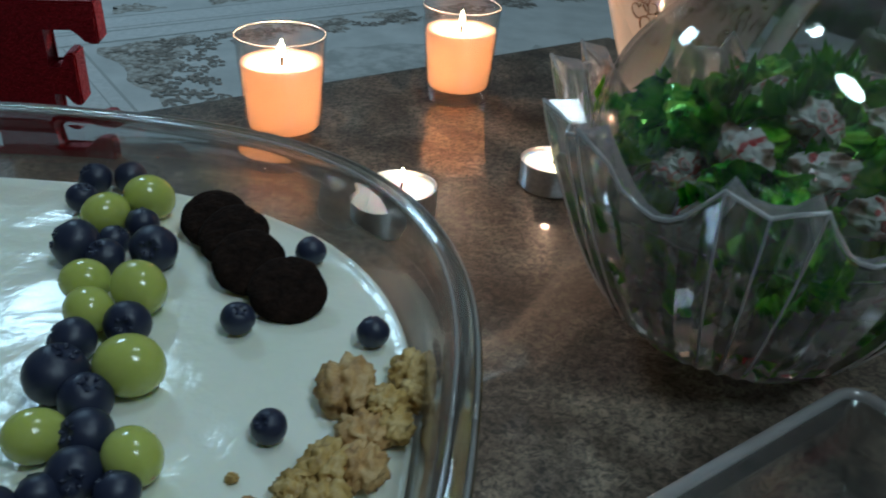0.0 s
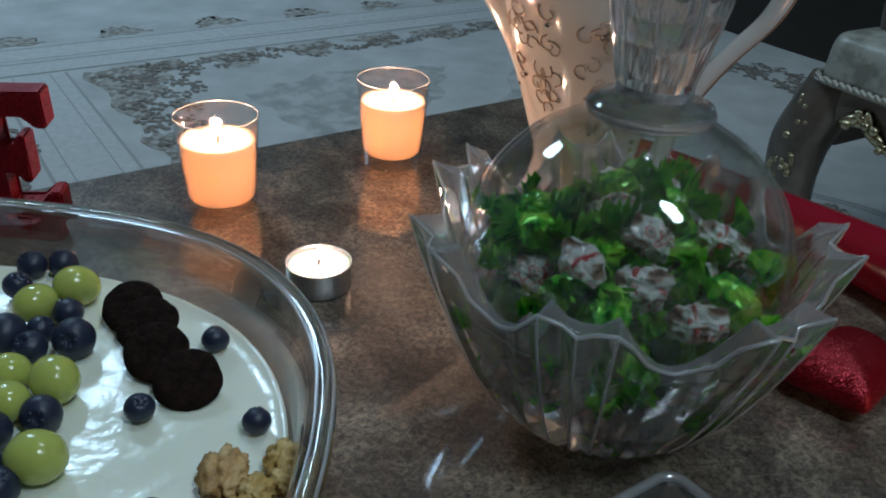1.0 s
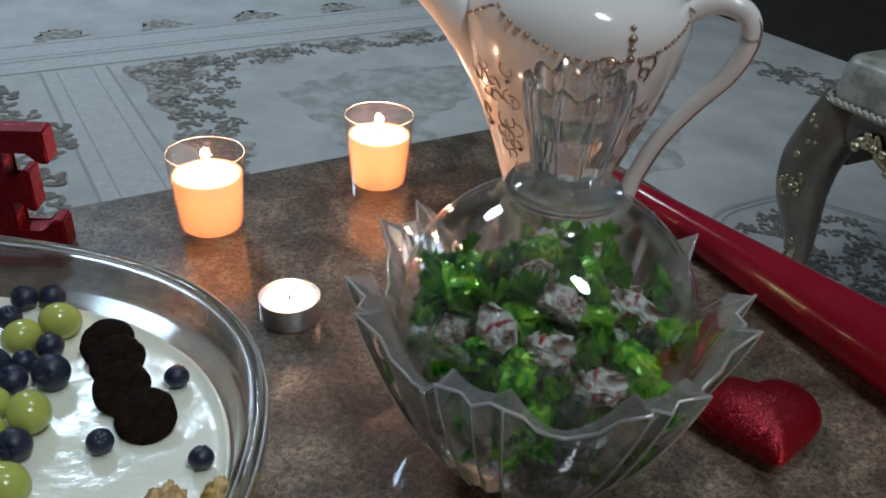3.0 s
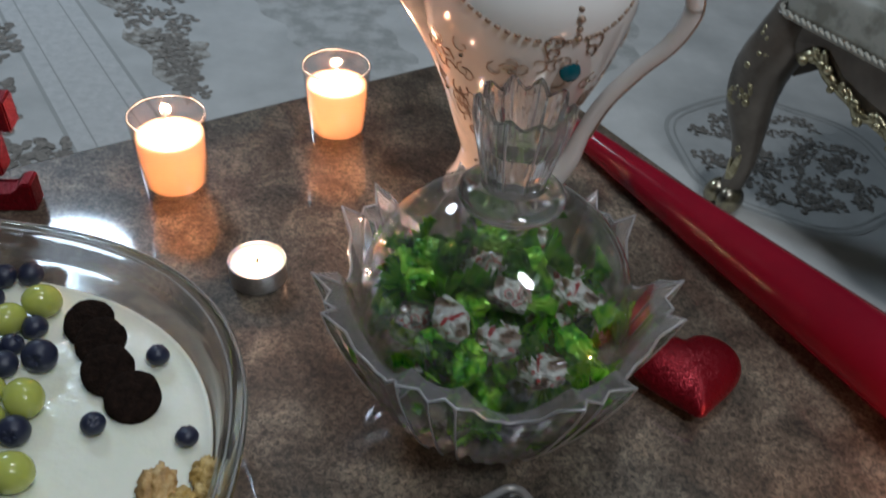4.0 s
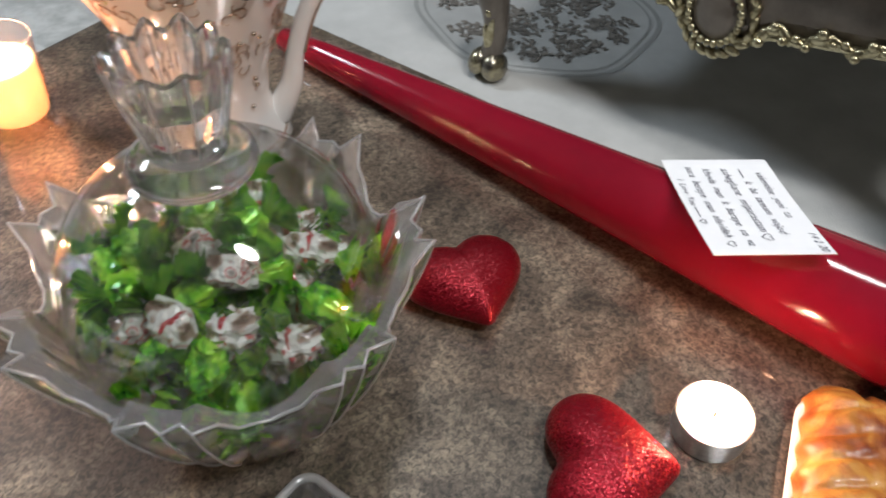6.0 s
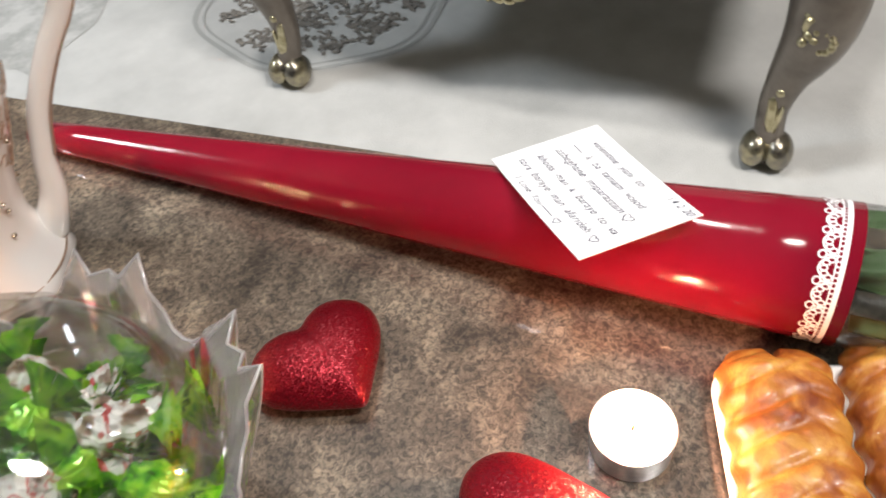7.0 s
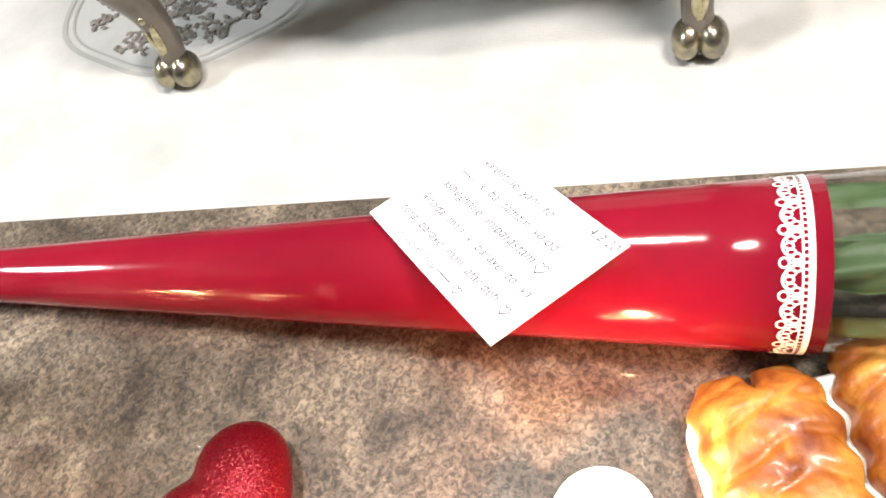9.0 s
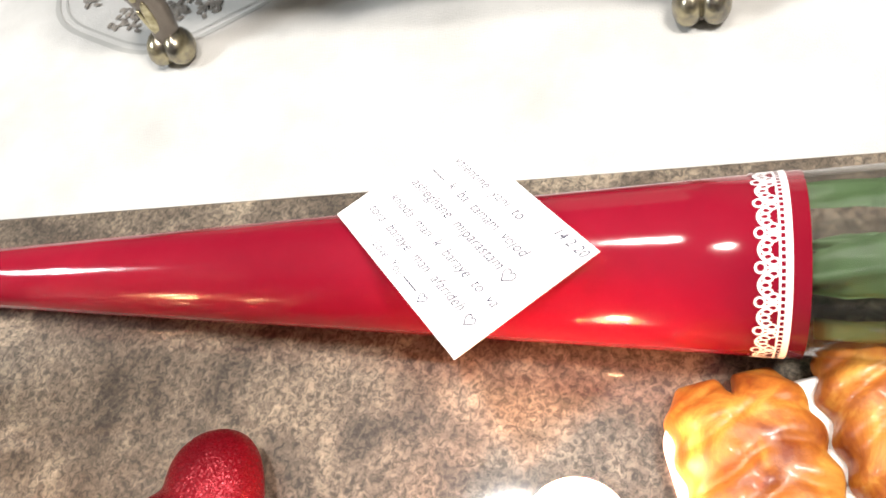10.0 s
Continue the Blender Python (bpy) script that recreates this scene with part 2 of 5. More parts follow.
mottle(PATCH, 55, [(0.4, (0.26, 0.235, 0.2)), (0.6, (0.52, 0.5, 0.46))], 4, bump=0.5, bump_scale=420, depth=0.003)
MOTIF = material("carpet_dark_scroll", (0.11, 0.095, 0.085), 0.95, spec=0.1)
mottle(MOTIF, 120, [(0.3, (0.15, 0.135, 0.12)), (0.7, (0.36, 0.33, 0.29))], 4)
GREYLINE = material("carpet_grey_line", (0.42, 0.42, 0.4), 0.95, spec=0.1)
DARKFLOOR = material("dark_floor", (0.03, 0.027, 0.025), 0.35)
mottle(DARKFLOOR, 12, [(0.3, (0.02, 0.018, 0.016)), (0.7, (0.045, 0.04, 0.035))])
PLASTER = material("wall_plaster", (0.74, 0.72, 0.68), 0.9)
mottle(PLASTER, 3, [(0.3, (0.7, 0.68, 0.64)), (0.7, (0.78, 0.76, 0.72))], bump=0.1, bump_scale=90)
WALLCOVER = material("taupe_wallcover", (0.27, 0.25, 0.22), 0.9)
mottle(WALLCOVER, 3, [(0.3, (0.24, 0.22, 0.195)), (0.7, (0.3, 0.28, 0.25))], bump=0.1, bump_scale=90)
TABLE_FRAME = material("dark_table_wood", (0.05, 0.035, 0.025), 0.35)
mottle(TABLE_FRAME, 40, [(0.3, (0.03, 0.02, 0.015)), (0.7, (0.07, 0.05, 0.036))])
# near-black to lime stops put the crinkled foil's shine and shade into its colour
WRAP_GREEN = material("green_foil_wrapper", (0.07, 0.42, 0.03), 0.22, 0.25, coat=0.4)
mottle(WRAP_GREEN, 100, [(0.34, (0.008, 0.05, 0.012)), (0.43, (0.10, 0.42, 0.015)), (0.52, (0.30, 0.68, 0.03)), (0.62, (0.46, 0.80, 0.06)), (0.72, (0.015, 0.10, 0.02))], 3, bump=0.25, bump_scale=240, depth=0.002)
WRAP_WHITE = material("printed_wrapper", (0.6, 0.55, 0.48), 0.28, 0.0, coat=0.5)
mottle(WRAP_WHITE, 62, [(0.30, (0.03, 0.015, 0.008)), (0.37, (0.10, 0.05, 0.025)), (0.42, (0.34, 0.25, 0.19)), (0.46, (0.72, 0.72, 0.68)), (0.56, (0.78, 0.78, 0.74)), (0.585, (0.55, 0.06, 0.06)), (0.61, (0.70, 0.66, 0.62)), (0.68, (0.08, 0.04, 0.02))], 2, bump=0.25, bump_scale=260, depth=0.002)
PRINT_RED = material("red_print", (0.45, 0.04, 0.045), 0.3, coat=0.4)
mottle(PRINT_RED, 240, [(0.42, (0.42, 0.03, 0.04)), (0.5, (0.5, 0.06, 0.06)), (0.58, (0.7, 0.62, 0.58))], 2)


# ---- building helpers ----
def part(name, bm, mat, parent=None, label="", smooth=True):
    me = bpy.data.meshes.new(name)
    bmesh.ops.recalc_face_normals(bm, faces=bm.faces)
    bm.to_mesh(me)
    bm.free()
    if smooth:
        me.polygons.foreach_set("use_smooth", [True] * len(me.polygons))
    me.materials.append(mat)
    ob = new(name, me)
    ob.parent = parent
    if label:
        ob["label"] = label
    return ob


def thing(name, label, category, m=None, group=""):
    ob = new(name)
    if m is not None:
        ob.matrix_basis = m
    return tagged(ob, label, category, group)


def rings(bm, loops, closed=False, cap_first=False, cap_last=False):
    """Skin a list of equally long closed loops of points."""
    vs = [[bm.verts.new(p) for p in loop] for loop in loops]
    k = len(vs[0])
    pairs = list(zip(vs, vs[1:])) + ([(vs[-1], vs[0])] if closed else [])
    for a, b in pairs:
        for i in range(k):
            bm.faces.new((a[i], a[(i + 1) % k], b[(i + 1) % k], b[i]))
    if cap_first:
        bm.faces.new(vs[0][::-1])
    if cap_last:
        bm.faces.new(vs[-1])
    return bm


def lathe(profile, seg=48, cx=0.0, cy=0.0, shape=None):
    """Turn (radius, height) round the z axis; ends with radius 0 are closed. shape(a, r, z) may bend each point."""
    bm = bmesh.new()
    loops = []
    for r, z in profile:
        loop = []
        for i in range(seg):
            a = 2 * math.pi * i / seg
            x, y, h = (max(r, 1e-5) * math.cos(a), max(r, 1e-5) * math.sin(a), z) if shape is None else shape(a, max(r, 1e-5), z)
            loop.append((x + cx, y + cy, h))
        loops.append(loop)
    rings(bm, loops, cap_first=True, cap_last=True)
    return bm


def sweep(points, radii, seg=10, flat=1.0, bm=None, up=Vector((0, 0, 1))):
    """A round or flattened rod along points."""
    bm = bm or bmesh.new()
    pts = [Vector(p) for p in points]
    loops = []
    for i, p in enumerate(pts):
        d = (pts[min(i + 1, len(pts) - 1)] - pts[max(i - 1, 0)]).normalized()
        s = d.cross(up)
        s = s.normalized() if s.length > 1e-4 else Vector((1, 0, 0))
        n = s.cross(d)
        r = radii[i] if isinstance(radii, (list, tuple)) else radii
        loops.append([p + s * (r * math.cos(2 * math.pi * k / seg)) + n * (r * flat * math.sin(2 * math.pi * k / seg)) for k in range(seg)])
    return rings(bm, loops, cap_first=True, cap_last=True)


def smooth_path(ctrl, n=8):
    """Catmull-Rom through tuples of any length."""
    out = []
    for i in range(len(ctrl) - 1):
        p0, p1, p2, p3 = (np.array(ctrl[max(0, min(len(ctrl) - 1, i + k))], float) for k in (-1, 0, 1, 2))
        for j in range(n):
            t = j / n
            out.append(0.5 * (2 * p1 + (p2 - p0) * t + (2 * p0 - 5 * p1 + 4 * p2 - p3) * t * t + (3 * p1 - p0 - 3 * p2 + p3) * t ** 3))
    out.append(np.array(ctrl[-1], float))
    return [tuple(float(v) for v in p) for p in out]


def rod(ctrl, seg=10, n=8, flat=1.0, bm=None):
    """A rod through (x, y, z, radius) knots."""
    p = smooth_path(ctrl, n)
    return sweep([q[:3] for q in p], [q[3] for q in p], seg, flat, bm)


def blob(rx, ry, rz, seg=16, bm=None, at=(0, 0, 0), turn=None, wobble=0.0, freq=1.0, seed=0.0):
    own = bmesh.new()
    bmesh.ops.create_uvsphere(own, u_segments=seg, v_segments=max(6, seg * 2 // 3), radius=1)
    for v in own.verts:
        k = 1 + wobble * noise.noise(v.co * freq + Vector((seed, seed * 2, -seed)))
        v.co = Vector((v.co.x * rx * k, v.co.y * ry * k, v.co.z * rz * k))
    m = Matrix.Translation(at) @ (turn or Matrix())
    own.transform(m)
    if bm is None:
        return own
    tmp = bpy.data.meshes.new("tmp")
    own.to_mesh(tmp)
    own.free()
    bm.from_mesh(tmp)
    bpy.data.meshes.remove(tmp)
    return bm


def slab(corners, z0, z1, bevel=0.0, seg=2):
    bm = bmesh.new()
    lo = [bm.verts.new((x, y, z0)) for x, y in corners]
    hi = [bm.verts.new((x, y, z1)) for x, y in corners]
    k = len(corners)
    bm.faces.new(lo[::-1])
    bm.faces.new(hi)
    for i in range(k):
        bm.faces.new((lo[i], lo[(i + 1) % k], hi[(i + 1) % k], hi[i]))
    if bevel:
        bmesh.ops.bevel(bm, geom=list(bm.edges), offset=bevel, segments=seg, affect="EDGES", profile=0.6)
    return bm


def ribbon(bm, pts, w, z, taper=True):
    """A flat stroke of width w along 2D points."""
    prev = None
    k = len(pts)
    for i, (x, y) in enumerate(pts):
        a, b = pts[max(i - 1, 0)], pts[min(i + 1, k - 1)]
        dx, dy = b[0] - a[0], b[1] - a[1]
        l = math.hypot(dx, dy) or 1
        ww = w * (0.35 + 0.65 * math.sin(math.pi * (i + 0.5) / k)) if taper else w
        nx, ny = -dy / l * ww / 2, dx / l * ww / 2
        cur = (bm.verts.new((x + nx, y + ny, z)), bm.verts.new((x - nx, y - ny, z)))
        if prev:
            bm.faces.new((prev[0], prev[1], cur[1], cur[0]))
        prev = cur


# ---- room ----
def structure(name, bm, mat, label, category, smooth=False):
    return tagged(part(name, bm, mat, None, "", smooth), label, category, kind="structure")


X0, X1, Y0, Y1 = -2.6, 3.4, -2.2, 4.4
structure("floor", slab([(X0, Y0), (X1, Y0), (X1, Y1), (X0, Y1)], FLOOR - 0.12, FLOOR - 0.012), DARKFLOOR, "dark brown floor round the carpet", "floor")
structure("ceiling", slab([(X0, Y0), (X1, Y0), (X1, Y1), (X0, Y1)], CEILING, CEILING + 0.1), PLASTER, "plain light ceiling above the room", "ceiling")
for name, c in (("wall_north", [(X0, Y1), (X1, Y1), (X1, Y1 + 0.15), (X0, Y1 + 0.15)]), ("wall_south", [(X0, Y0 - 0.15), (X1, Y0 - 0.15), (X1, Y0), (X0, Y0)]),
                ("wall_east", [(X1, Y0), (X1 + 0.15, Y0), (X1 + 0.15, Y1), (X1, Y1)]), ("wall_west", [(X0 - 0.15, Y0), (X0, Y0), (X0, Y1), (X0 - 0.15, Y1)])):
    structure(name, slab(c, FLOOR - 0.012, CEILING), WALLCOVER, "plain taupe wall of the room", "wall")

lamp = thing("ceiling_lamp", "wide ceiling lamp with a metal dish", "ceiling lamp", pose(LAMP[0], LAMP[1], CEILING, 0, 0, -40) @ Matrix.Diagonal((1.25, 0.5, 1, 1)), "ceiling lamps")
part("canopy", lathe([(0, -0.002), (0.07, -0.002), (0.075, -0.014), (0.06, -0.028), (0, -0.028)], 32), ALU, lamp)
part("cord", lathe([(0, -0.028), (0.006, -0.028), (0.006, -0.19), (0.02, -0.2), (0, -0.205)], 12), ALU, lamp)
part("dish", lathe([(0, -0.206), (0.15, -0.212), (0.31, -0.246), (0.308, -0.25), (0.15, -0.218), (0, -0.212)], 48), ALU, lamp)
copy_thing(lamp, pose(LAMP_2[0], LAMP_2[1], CEILING))
copy_thing(lamp, pose(LAMP_3[0], LAMP_3[1], CEILING) @ Matrix.Diagonal((0.5, 0.5, 1, 1)))

# ---- carpet ----
CA = radians(39.3)


def carpet_xy(u, v):
    u, v = u + 0.156, v - 0.335
    return (u * math.cos(CA) - v * math.sin(CA), u * math.sin(CA) + v * math.cos(CA))


rug = thing("carpet", "ivory carpet with grey bands and dark scrollwork", "carpet", pose(0, 0, FLOOR))
rug["kind"] = "structure"


def rug_sheet(name, uv, z0, z1, mat, bevel=0.0):
    return part(name, slab([carpet_xy(u, v) for u, v in uv], z0, z1, bevel), mat, rug, "", False)


rug_sheet("pile", [(-1.4, -1.6), (2.394, -1.6), (2.394, 3.1), (-1.4, 3.1)], -0.012, 0.0, CARPET, 0.004)


def stroke_set(name, strokes, mat, z=0.0012, label=""):
    bm = bmesh.new()
    for i, (pts, w, taper) in enumerate(strokes):      # each stroke lies a hair above the last
        ribbon(bm, [carpet_xy(u, v) for u, v in pts], w, z + 0.00002 * (i % 97), taper)
    return part(name, bm, mat, rug, label, False)


def scroll(u, v, size, ang, hand, turns=0.8):
    pts = []
    for i in range(18):
        t = i / 17
        r = size * (1 - 0.8 * t)
        a = ang + hand * t * turns * 2 * math.pi
        pts.append((u + r * math.cos(a), v + r * math.sin(a)))
    return pts


def scrollwork(centres, rnd, size):
    """Curls with little leaves round each centre."""
    out = []
    for u, v in centres:
        a, h = rnd.uniform(0, 6.28), rnd.choice((-1, 1))
        out.append((scroll(u, v, size, a, h), size * 0.5, True))
        out.append((scroll(u + size * 1.1 * math.cos(a), v + size * 1.1 * math.sin(a), size * 0.6, a + 2.4, -h, 0.9), size * 0.5, True))
        for k in range(3):
            b = a + 1.3 * k + 0.6
            out.append(([(u + size * (0.9 + 0.18 * j) * math.cos(b + 0.12 * j), v + size * (0.9 + 0.18 * j) * math.sin(b + 0.12 * j)) for j in range(5)], size * 0.62, True))
    return out


def patch(name, uv, seed, mat=PATCH, z=0.0008):
    """A lobed patch of woven colour, its outline uneven."""
    pts = []
    k = len(uv)
    for i in range(k):
        (a, b), (c, d) = uv[i], uv[(i + 1) % k]
        for j in range(10):
            t = j / 10
            o = 0.018 * noise.noise(Vector((a * 9 + t * 4, b * 9 + i, seed))) + 0.010 * math.sin(t * math.pi * 4)
            l = math.hypot(c - a, d - b) or 1
            pts.append((a + (c - a) * t + (d - b) / l * o, b + (d - b) * t - (c - a) / l * o))
    bm = bmesh.new()
    f = bm.faces.new([bm.verts.new((*carpet_xy(u, v), z)) for u, v in pts])
    bmesh.ops.triangulate(bm, faces=[f])
    return part(name, bm, mat, rug, "", False)


rr = random.Random(11)

# pale bands with grey piping
rug_sheet("band", [(0.335, 0.4), (0.485, 0.4), (0.485, 2.335), (0.335, 2.335)], 0.0002, 0.0006, BAND)
rug_sheet("band", [(-1.3, 2.345), (2.25, 2.345), (2.25, 2.55), (-1.3, 2.55)], 0.0002, 0.0006, BAND)
stroke_set("piping", [([(0.335, 0.4), (0.335, 2.33)], 0.007, False), ([(0.485, 0.4), (0.485, 2.33)], 0.007, False), ([(0.37, 0.4), (0.37, 2.33)], 0.003, False), ([(0.45, 0.4), (0.45, 2.33)], 0.003, False),
                      ([(-1.3, 2.345), (2.25, 2.345)], 0.006, False), ([(-1.3, 2.43), (2.25, 2.43)], 0.008, False), ([(-1.3, 2.455), (2.25, 2.455)], 0.004, False), ([(-1.3, 2.55), (2.25, 2.55)], 0.006, False)], GREYLINE, 0.0009)
patch("woven_corner", [(0.52, 2.31), (0.76, 2.32), (0.68, 2.18), (0.60, 2.04), (0.535, 1.9)], 1.0)
patch("woven_corner", [(0.53, 1.88), (0.60, 1.86), (0.66, 1.74), (0.60, 1.66), (0.54, 1.55)], 2.0)
for k in range(7):
    u = 0.80 + 0.21 * k
    patch("woven_scallop", [(u, 2.315), (u + 0.17, 2.325), (u + 0.11, 2.21), (u + 0.06, 2.20)], 3.0 + k)
for k in range(6):
    u = 0.35 + 0.27 * k
    patch("woven_scallop", [(u, 2.58), (u + 0.15, 2.585), (u + 0.10, 2.66), (u + 0.04, 2.66)], 13.0 + k)
PALE = material("carpet_pale_patch", (0.47, 0.47, 0.45), 0.95, spec=0.1)
mottle(PALE, 18, [(0.4, (0.4, 0.4, 0.38)), (0.6, (0.58, 0.575, 0.55))], 5, bump=0.5, bump_scale=420, depth=0.003)
patch("woven_field", [(0.80, 1.42), (0.83, 1.75), (0.80, 2.02), (1.05, 2.08), (1.35, 2.0), (1.2, 1.8), (1.02, 1.72), (1.0, 1.5)], 21.0, PALE)
patch("woven_field", [(1.1, 1.3), (1.2, 1.6), (1.5, 1.9), (1.75, 1.8), (1.6, 1.5), (1.4, 1.3)], 22.0, PALE)
stroke_set("scroll_border", scrollwork([(rr.uniform(0.10, 0.29) + 0.03 * math.sin(v * 17), v) for v in [1.30 + 0.0125 * i for i in range(80)]], rr, 0.025), MOTIF, 0.0010, "dark woven scrollwork")
stroke_set("scroll_corner", scrollwork([(0.55 + 0.12 * rr.random() * (v - 1.5) / 0.4, v) for v in [1.58 + 0.0125 * i for i in range(58)]], rr, 0.016), MOTIF, 0.0011, "brown woven scrollwork")
stroke_set("scroll_row", scrollwork([(0.6 + 0.021 * i, 2.22 + 0.085 * rr.random()) for i in range(78)], rr, 0.013), MOTIF, 0.0011, "brown woven scrollwork")
MU, MV = 1.409, 0.925
oval_line = [(MU + 0.195 * math.cos(2 * math.pi * i / 72) * (1 + 0.03 * math.cos(12 * math.pi * i / 72)), MV + 0.215 * math.sin(2 * math.pi * i / 72) * (1 + 0.03 * math.cos(12 * math.pi * i / 72))) for i in range(73)]
stroke_set("medallion_line", [(oval_line, 0.008, False), ([(MU + (u - MU) * 0.93, MV + (v - MV) * 0.93) for u, v in oval_line], 0.004, False)], GREYLINE, 0.0009)
cs = []
while len(cs) < 105:
    u, v = rr.uniform(-1, 1), rr.uniform(-1, 1)
    if u * u + v * v < 0.85:
        cs.append((MU + 0.165 * u, MV + 0.18 * v))
stroke_set("medallion_scrolls", scrollwork(cs, rr, 0.0115), MOTIF, 0.0011, "dark woven scrollwork")
stroke_set("far_scrolls", scrollwork([(rr.uniform(2.05, 2.2), rr.uniform(1.2, 1.75)) for i in range(40)], rr, 0.018), MOTIF, 0.0011, "dark woven scrollwork")

# ---- coffee table ----
CORNER = Vector((0.304, 0.929, 0))
EB = Vector((-0.774, -0.633, 0))          # along the back edge
ER = Vector((0.633, -0.774, 0))           # along the armchair's edge


def table_xy(a, b):
    p = CORNER + EB * a + ER * b
    return (p.x, p.y)


table = thing("coffee_table", "brown-grey stone-look coffee table with a polished top", "coffee table", pose(0, 0, FLOOR))
TH = -FLOOR
part("tabletop", slab([table_xy(0, 0), table_xy(0.8, 0), table_xy(0.8, 1.25), table_xy(0, 1.25)], TH - 0.032, TH, 0.002), TABLE, table, "", False)
part("apron", slab([table_xy(0.09, 0.09), table_xy(0.71, 0.09), table_xy(0.71, 1.16), table_xy(0.09, 1.16)], TH - 0.09, TH - 0.0322), TABLE_FRAME, table, "", False)
for a, b in ((0.1, 0.1), (0.64, 0.1), (0.1, 1.09), (0.64, 1.09)):
    part("leg", slab([table_xy(a, b), table_xy(a + 0.06, b), table_xy(a + 0.06, b + 0.06), table_xy(a, b + 0.06)], 0, TH - 0.0902, 0.003), TABLE_FRAME, table, "", False)


# ---- candles ----
def flame_mesh(h):
    return lathe([(0, 0), (0.0022 * h / 0.014, 0.18 * h), (0.0026 * h / 0.014, 0.35 * h), (0.0018 * h / 0.014, 0.62 * h), (0.0007 * h / 0.014, 0.88 * h), (0, h)], 12)


def votive(x, y, watts):
    ob = thing("votive_candle", "lit cream candle in a clear glass cup", "candle", pose(x, y, 0), "votive candles on the table")
    part("glass_cup", lathe([(0, 0.0005), (0.020, 0.0005), (0.0222, 0.002), (0.0268, 0.0655), (0.0264, 0.0668), (0.0257, 0.0655), (0.0222, 0.0118), (0.020, 0.0098), (0, 0.0098)], 48), VOTIVE_GLASS, ob, "clear tapered glass")
    part("cup_rim", sweep([(0.0262 * math.cos(2 * math.pi * i / 48), 0.0262 * math.sin(2 * math.pi * i / 48), 0.0668) for i in range(49)], 0.00045, 6), EDGE_GLASS, ob, "pale rod for the glint on the glass rim")
    part("wax", lathe([(0, 0.0102), (0.0198, 0.0102), (0.0215, 0.0122), (0.0243, 0.0495), (0.0238, 0.0508), (0.021, 0.0497), (0.009, 0.0478), (0, 0.0474), (0, 0.0458), (0.009, 0.0462), (0.019, 0.0478), (0.0215, 0.047), (0.0190, 0.0145), (0.017, 0.013), (0, 0.013)], 40), WAX, ob, "glowing cream wax")
    part("wick", rod([(0, 0, 0.0475, 0.0007), (0.0002, 0, 0.051, 0.0007), (0.0008, 0, 0.0535, 0.0005)], 6, 3), WICK, ob)
    fl = part("flame", flame_mesh(0.0115), FLAME_MAT, ob)
    fl.location = (0.0005, 0, 0.0525)
    point_lamp("votive_light", x, y, 0.0588, 0.0032, watts, FLAME)
    # added lamp inside the hollow wax, for flame light scattered through it
    point_lamp("wax_inner_fill", x, y, 0.0438, 0.003, 0.24, (1.0, 0.58, 0.32))
    return ob


votive(0.0795, 0.635, 1.9)
votive(0.179, 0.734, 1.9)


def tealight(x, y, watts):
    ob = thing("tealight", "small lit tealight in an aluminium cup", "candle", pose(x, y, 0), "tealights on the table")
    part("cup", lathe([(0, 0.0004), (0.0178, 0.0004), (0.0186, 0.0012), (0.0187, 0.0155), (0.0192, 0.0163), (0.0187, 0.0166), (0.0182, 0.0158), (0.0181, 0.003), (0, 0.003)], 48), ALU, ob)
    part("wax", lathe([(0, 0.0034), (0.0178, 0.0034), (0.0179, 0.0146), (0.016, 0.0143), (0.006, 0.0138), (0, 0.0137)], 40), TEA_WAX, ob, "molten pale wax")
    part("wick", rod([(0, 0, 0.0135, 0.0007), (0.0003, 0, 0.0165, 0.0006), (0.001, 0, 0.0185, 0.0004)], 6, 3), WICK, ob)
    fl = part("flame", flame_mesh(0.009), FLAME_MAT, ob)
    fl.location = (0.0006, 0, 0.018)
    point_lamp("tealight_light", x, y, 0.0255, 0.0025, watts, FLAME)
    return ob


tealight(0.163, 0.554, 0.14)
tealight(0.534, 0.392, 0.34)
tealight(0.244, 0.604, 0.12)

# ---- crystal candy bowl with lid ----
BOWL = (0.317, 0.474)
FLAPS = 7
LOBE0 = radians(-4)
STEP = 2 * math.pi / FLAPS


def off_flap(a):
    """Degrees from the middle of the nearest flap."""
    return math.degrees((a - LOBE0 + STEP / 2) % STEP - STEP / 2)


def lobe(a):
    """1 at the two prongs of each flap, falling off to the hollows between the flaps."""
    d = abs(off_flap(a))
    if d < 8.6:
        return 1 - 0.30 * (1 - (d / 8.6) ** 3)
    t = min(1, (d - 8.6) / 17)
    return (1 - t) ** 1.9


def bowl_shape(inner):
    def f(a, r, z):
        h = z / 0.081
        w = max(0, h - 0.25) / 0.75
        k = lobe(a)
        rr = r * (1 + (0.105 if inner else 0.20) * k * w ** 1.5)
        if not inner:
            d = off_flap(a)
            fold = 1 - abs((abs(d) % 8.571) / 4.286 - 1)                      # sharp folds, deepest under each flap
            rr *= 1 - 0.125 * fold * min(1, h * 4) * max(0.12, 1 - (d / 22) ** 2) * (1 - 0.6 * w)
        return rr * math.cos(a), rr * math.sin(a), z + 0.0245 * k * w ** 2.5
    return f


def skin(outer, inner, seg, so, si):
    bm = bmesh.new()
    loops = []
    for prof, sh in ((outer, so), (inner, si)):
        for r, z in prof:
            loops.append([sh(LOBE0 + 2 * math.pi * i / seg, max(r, 1e-5), z) for i in range(seg)])
    return rings(bm, loops, cap_first=True, cap_last=True)


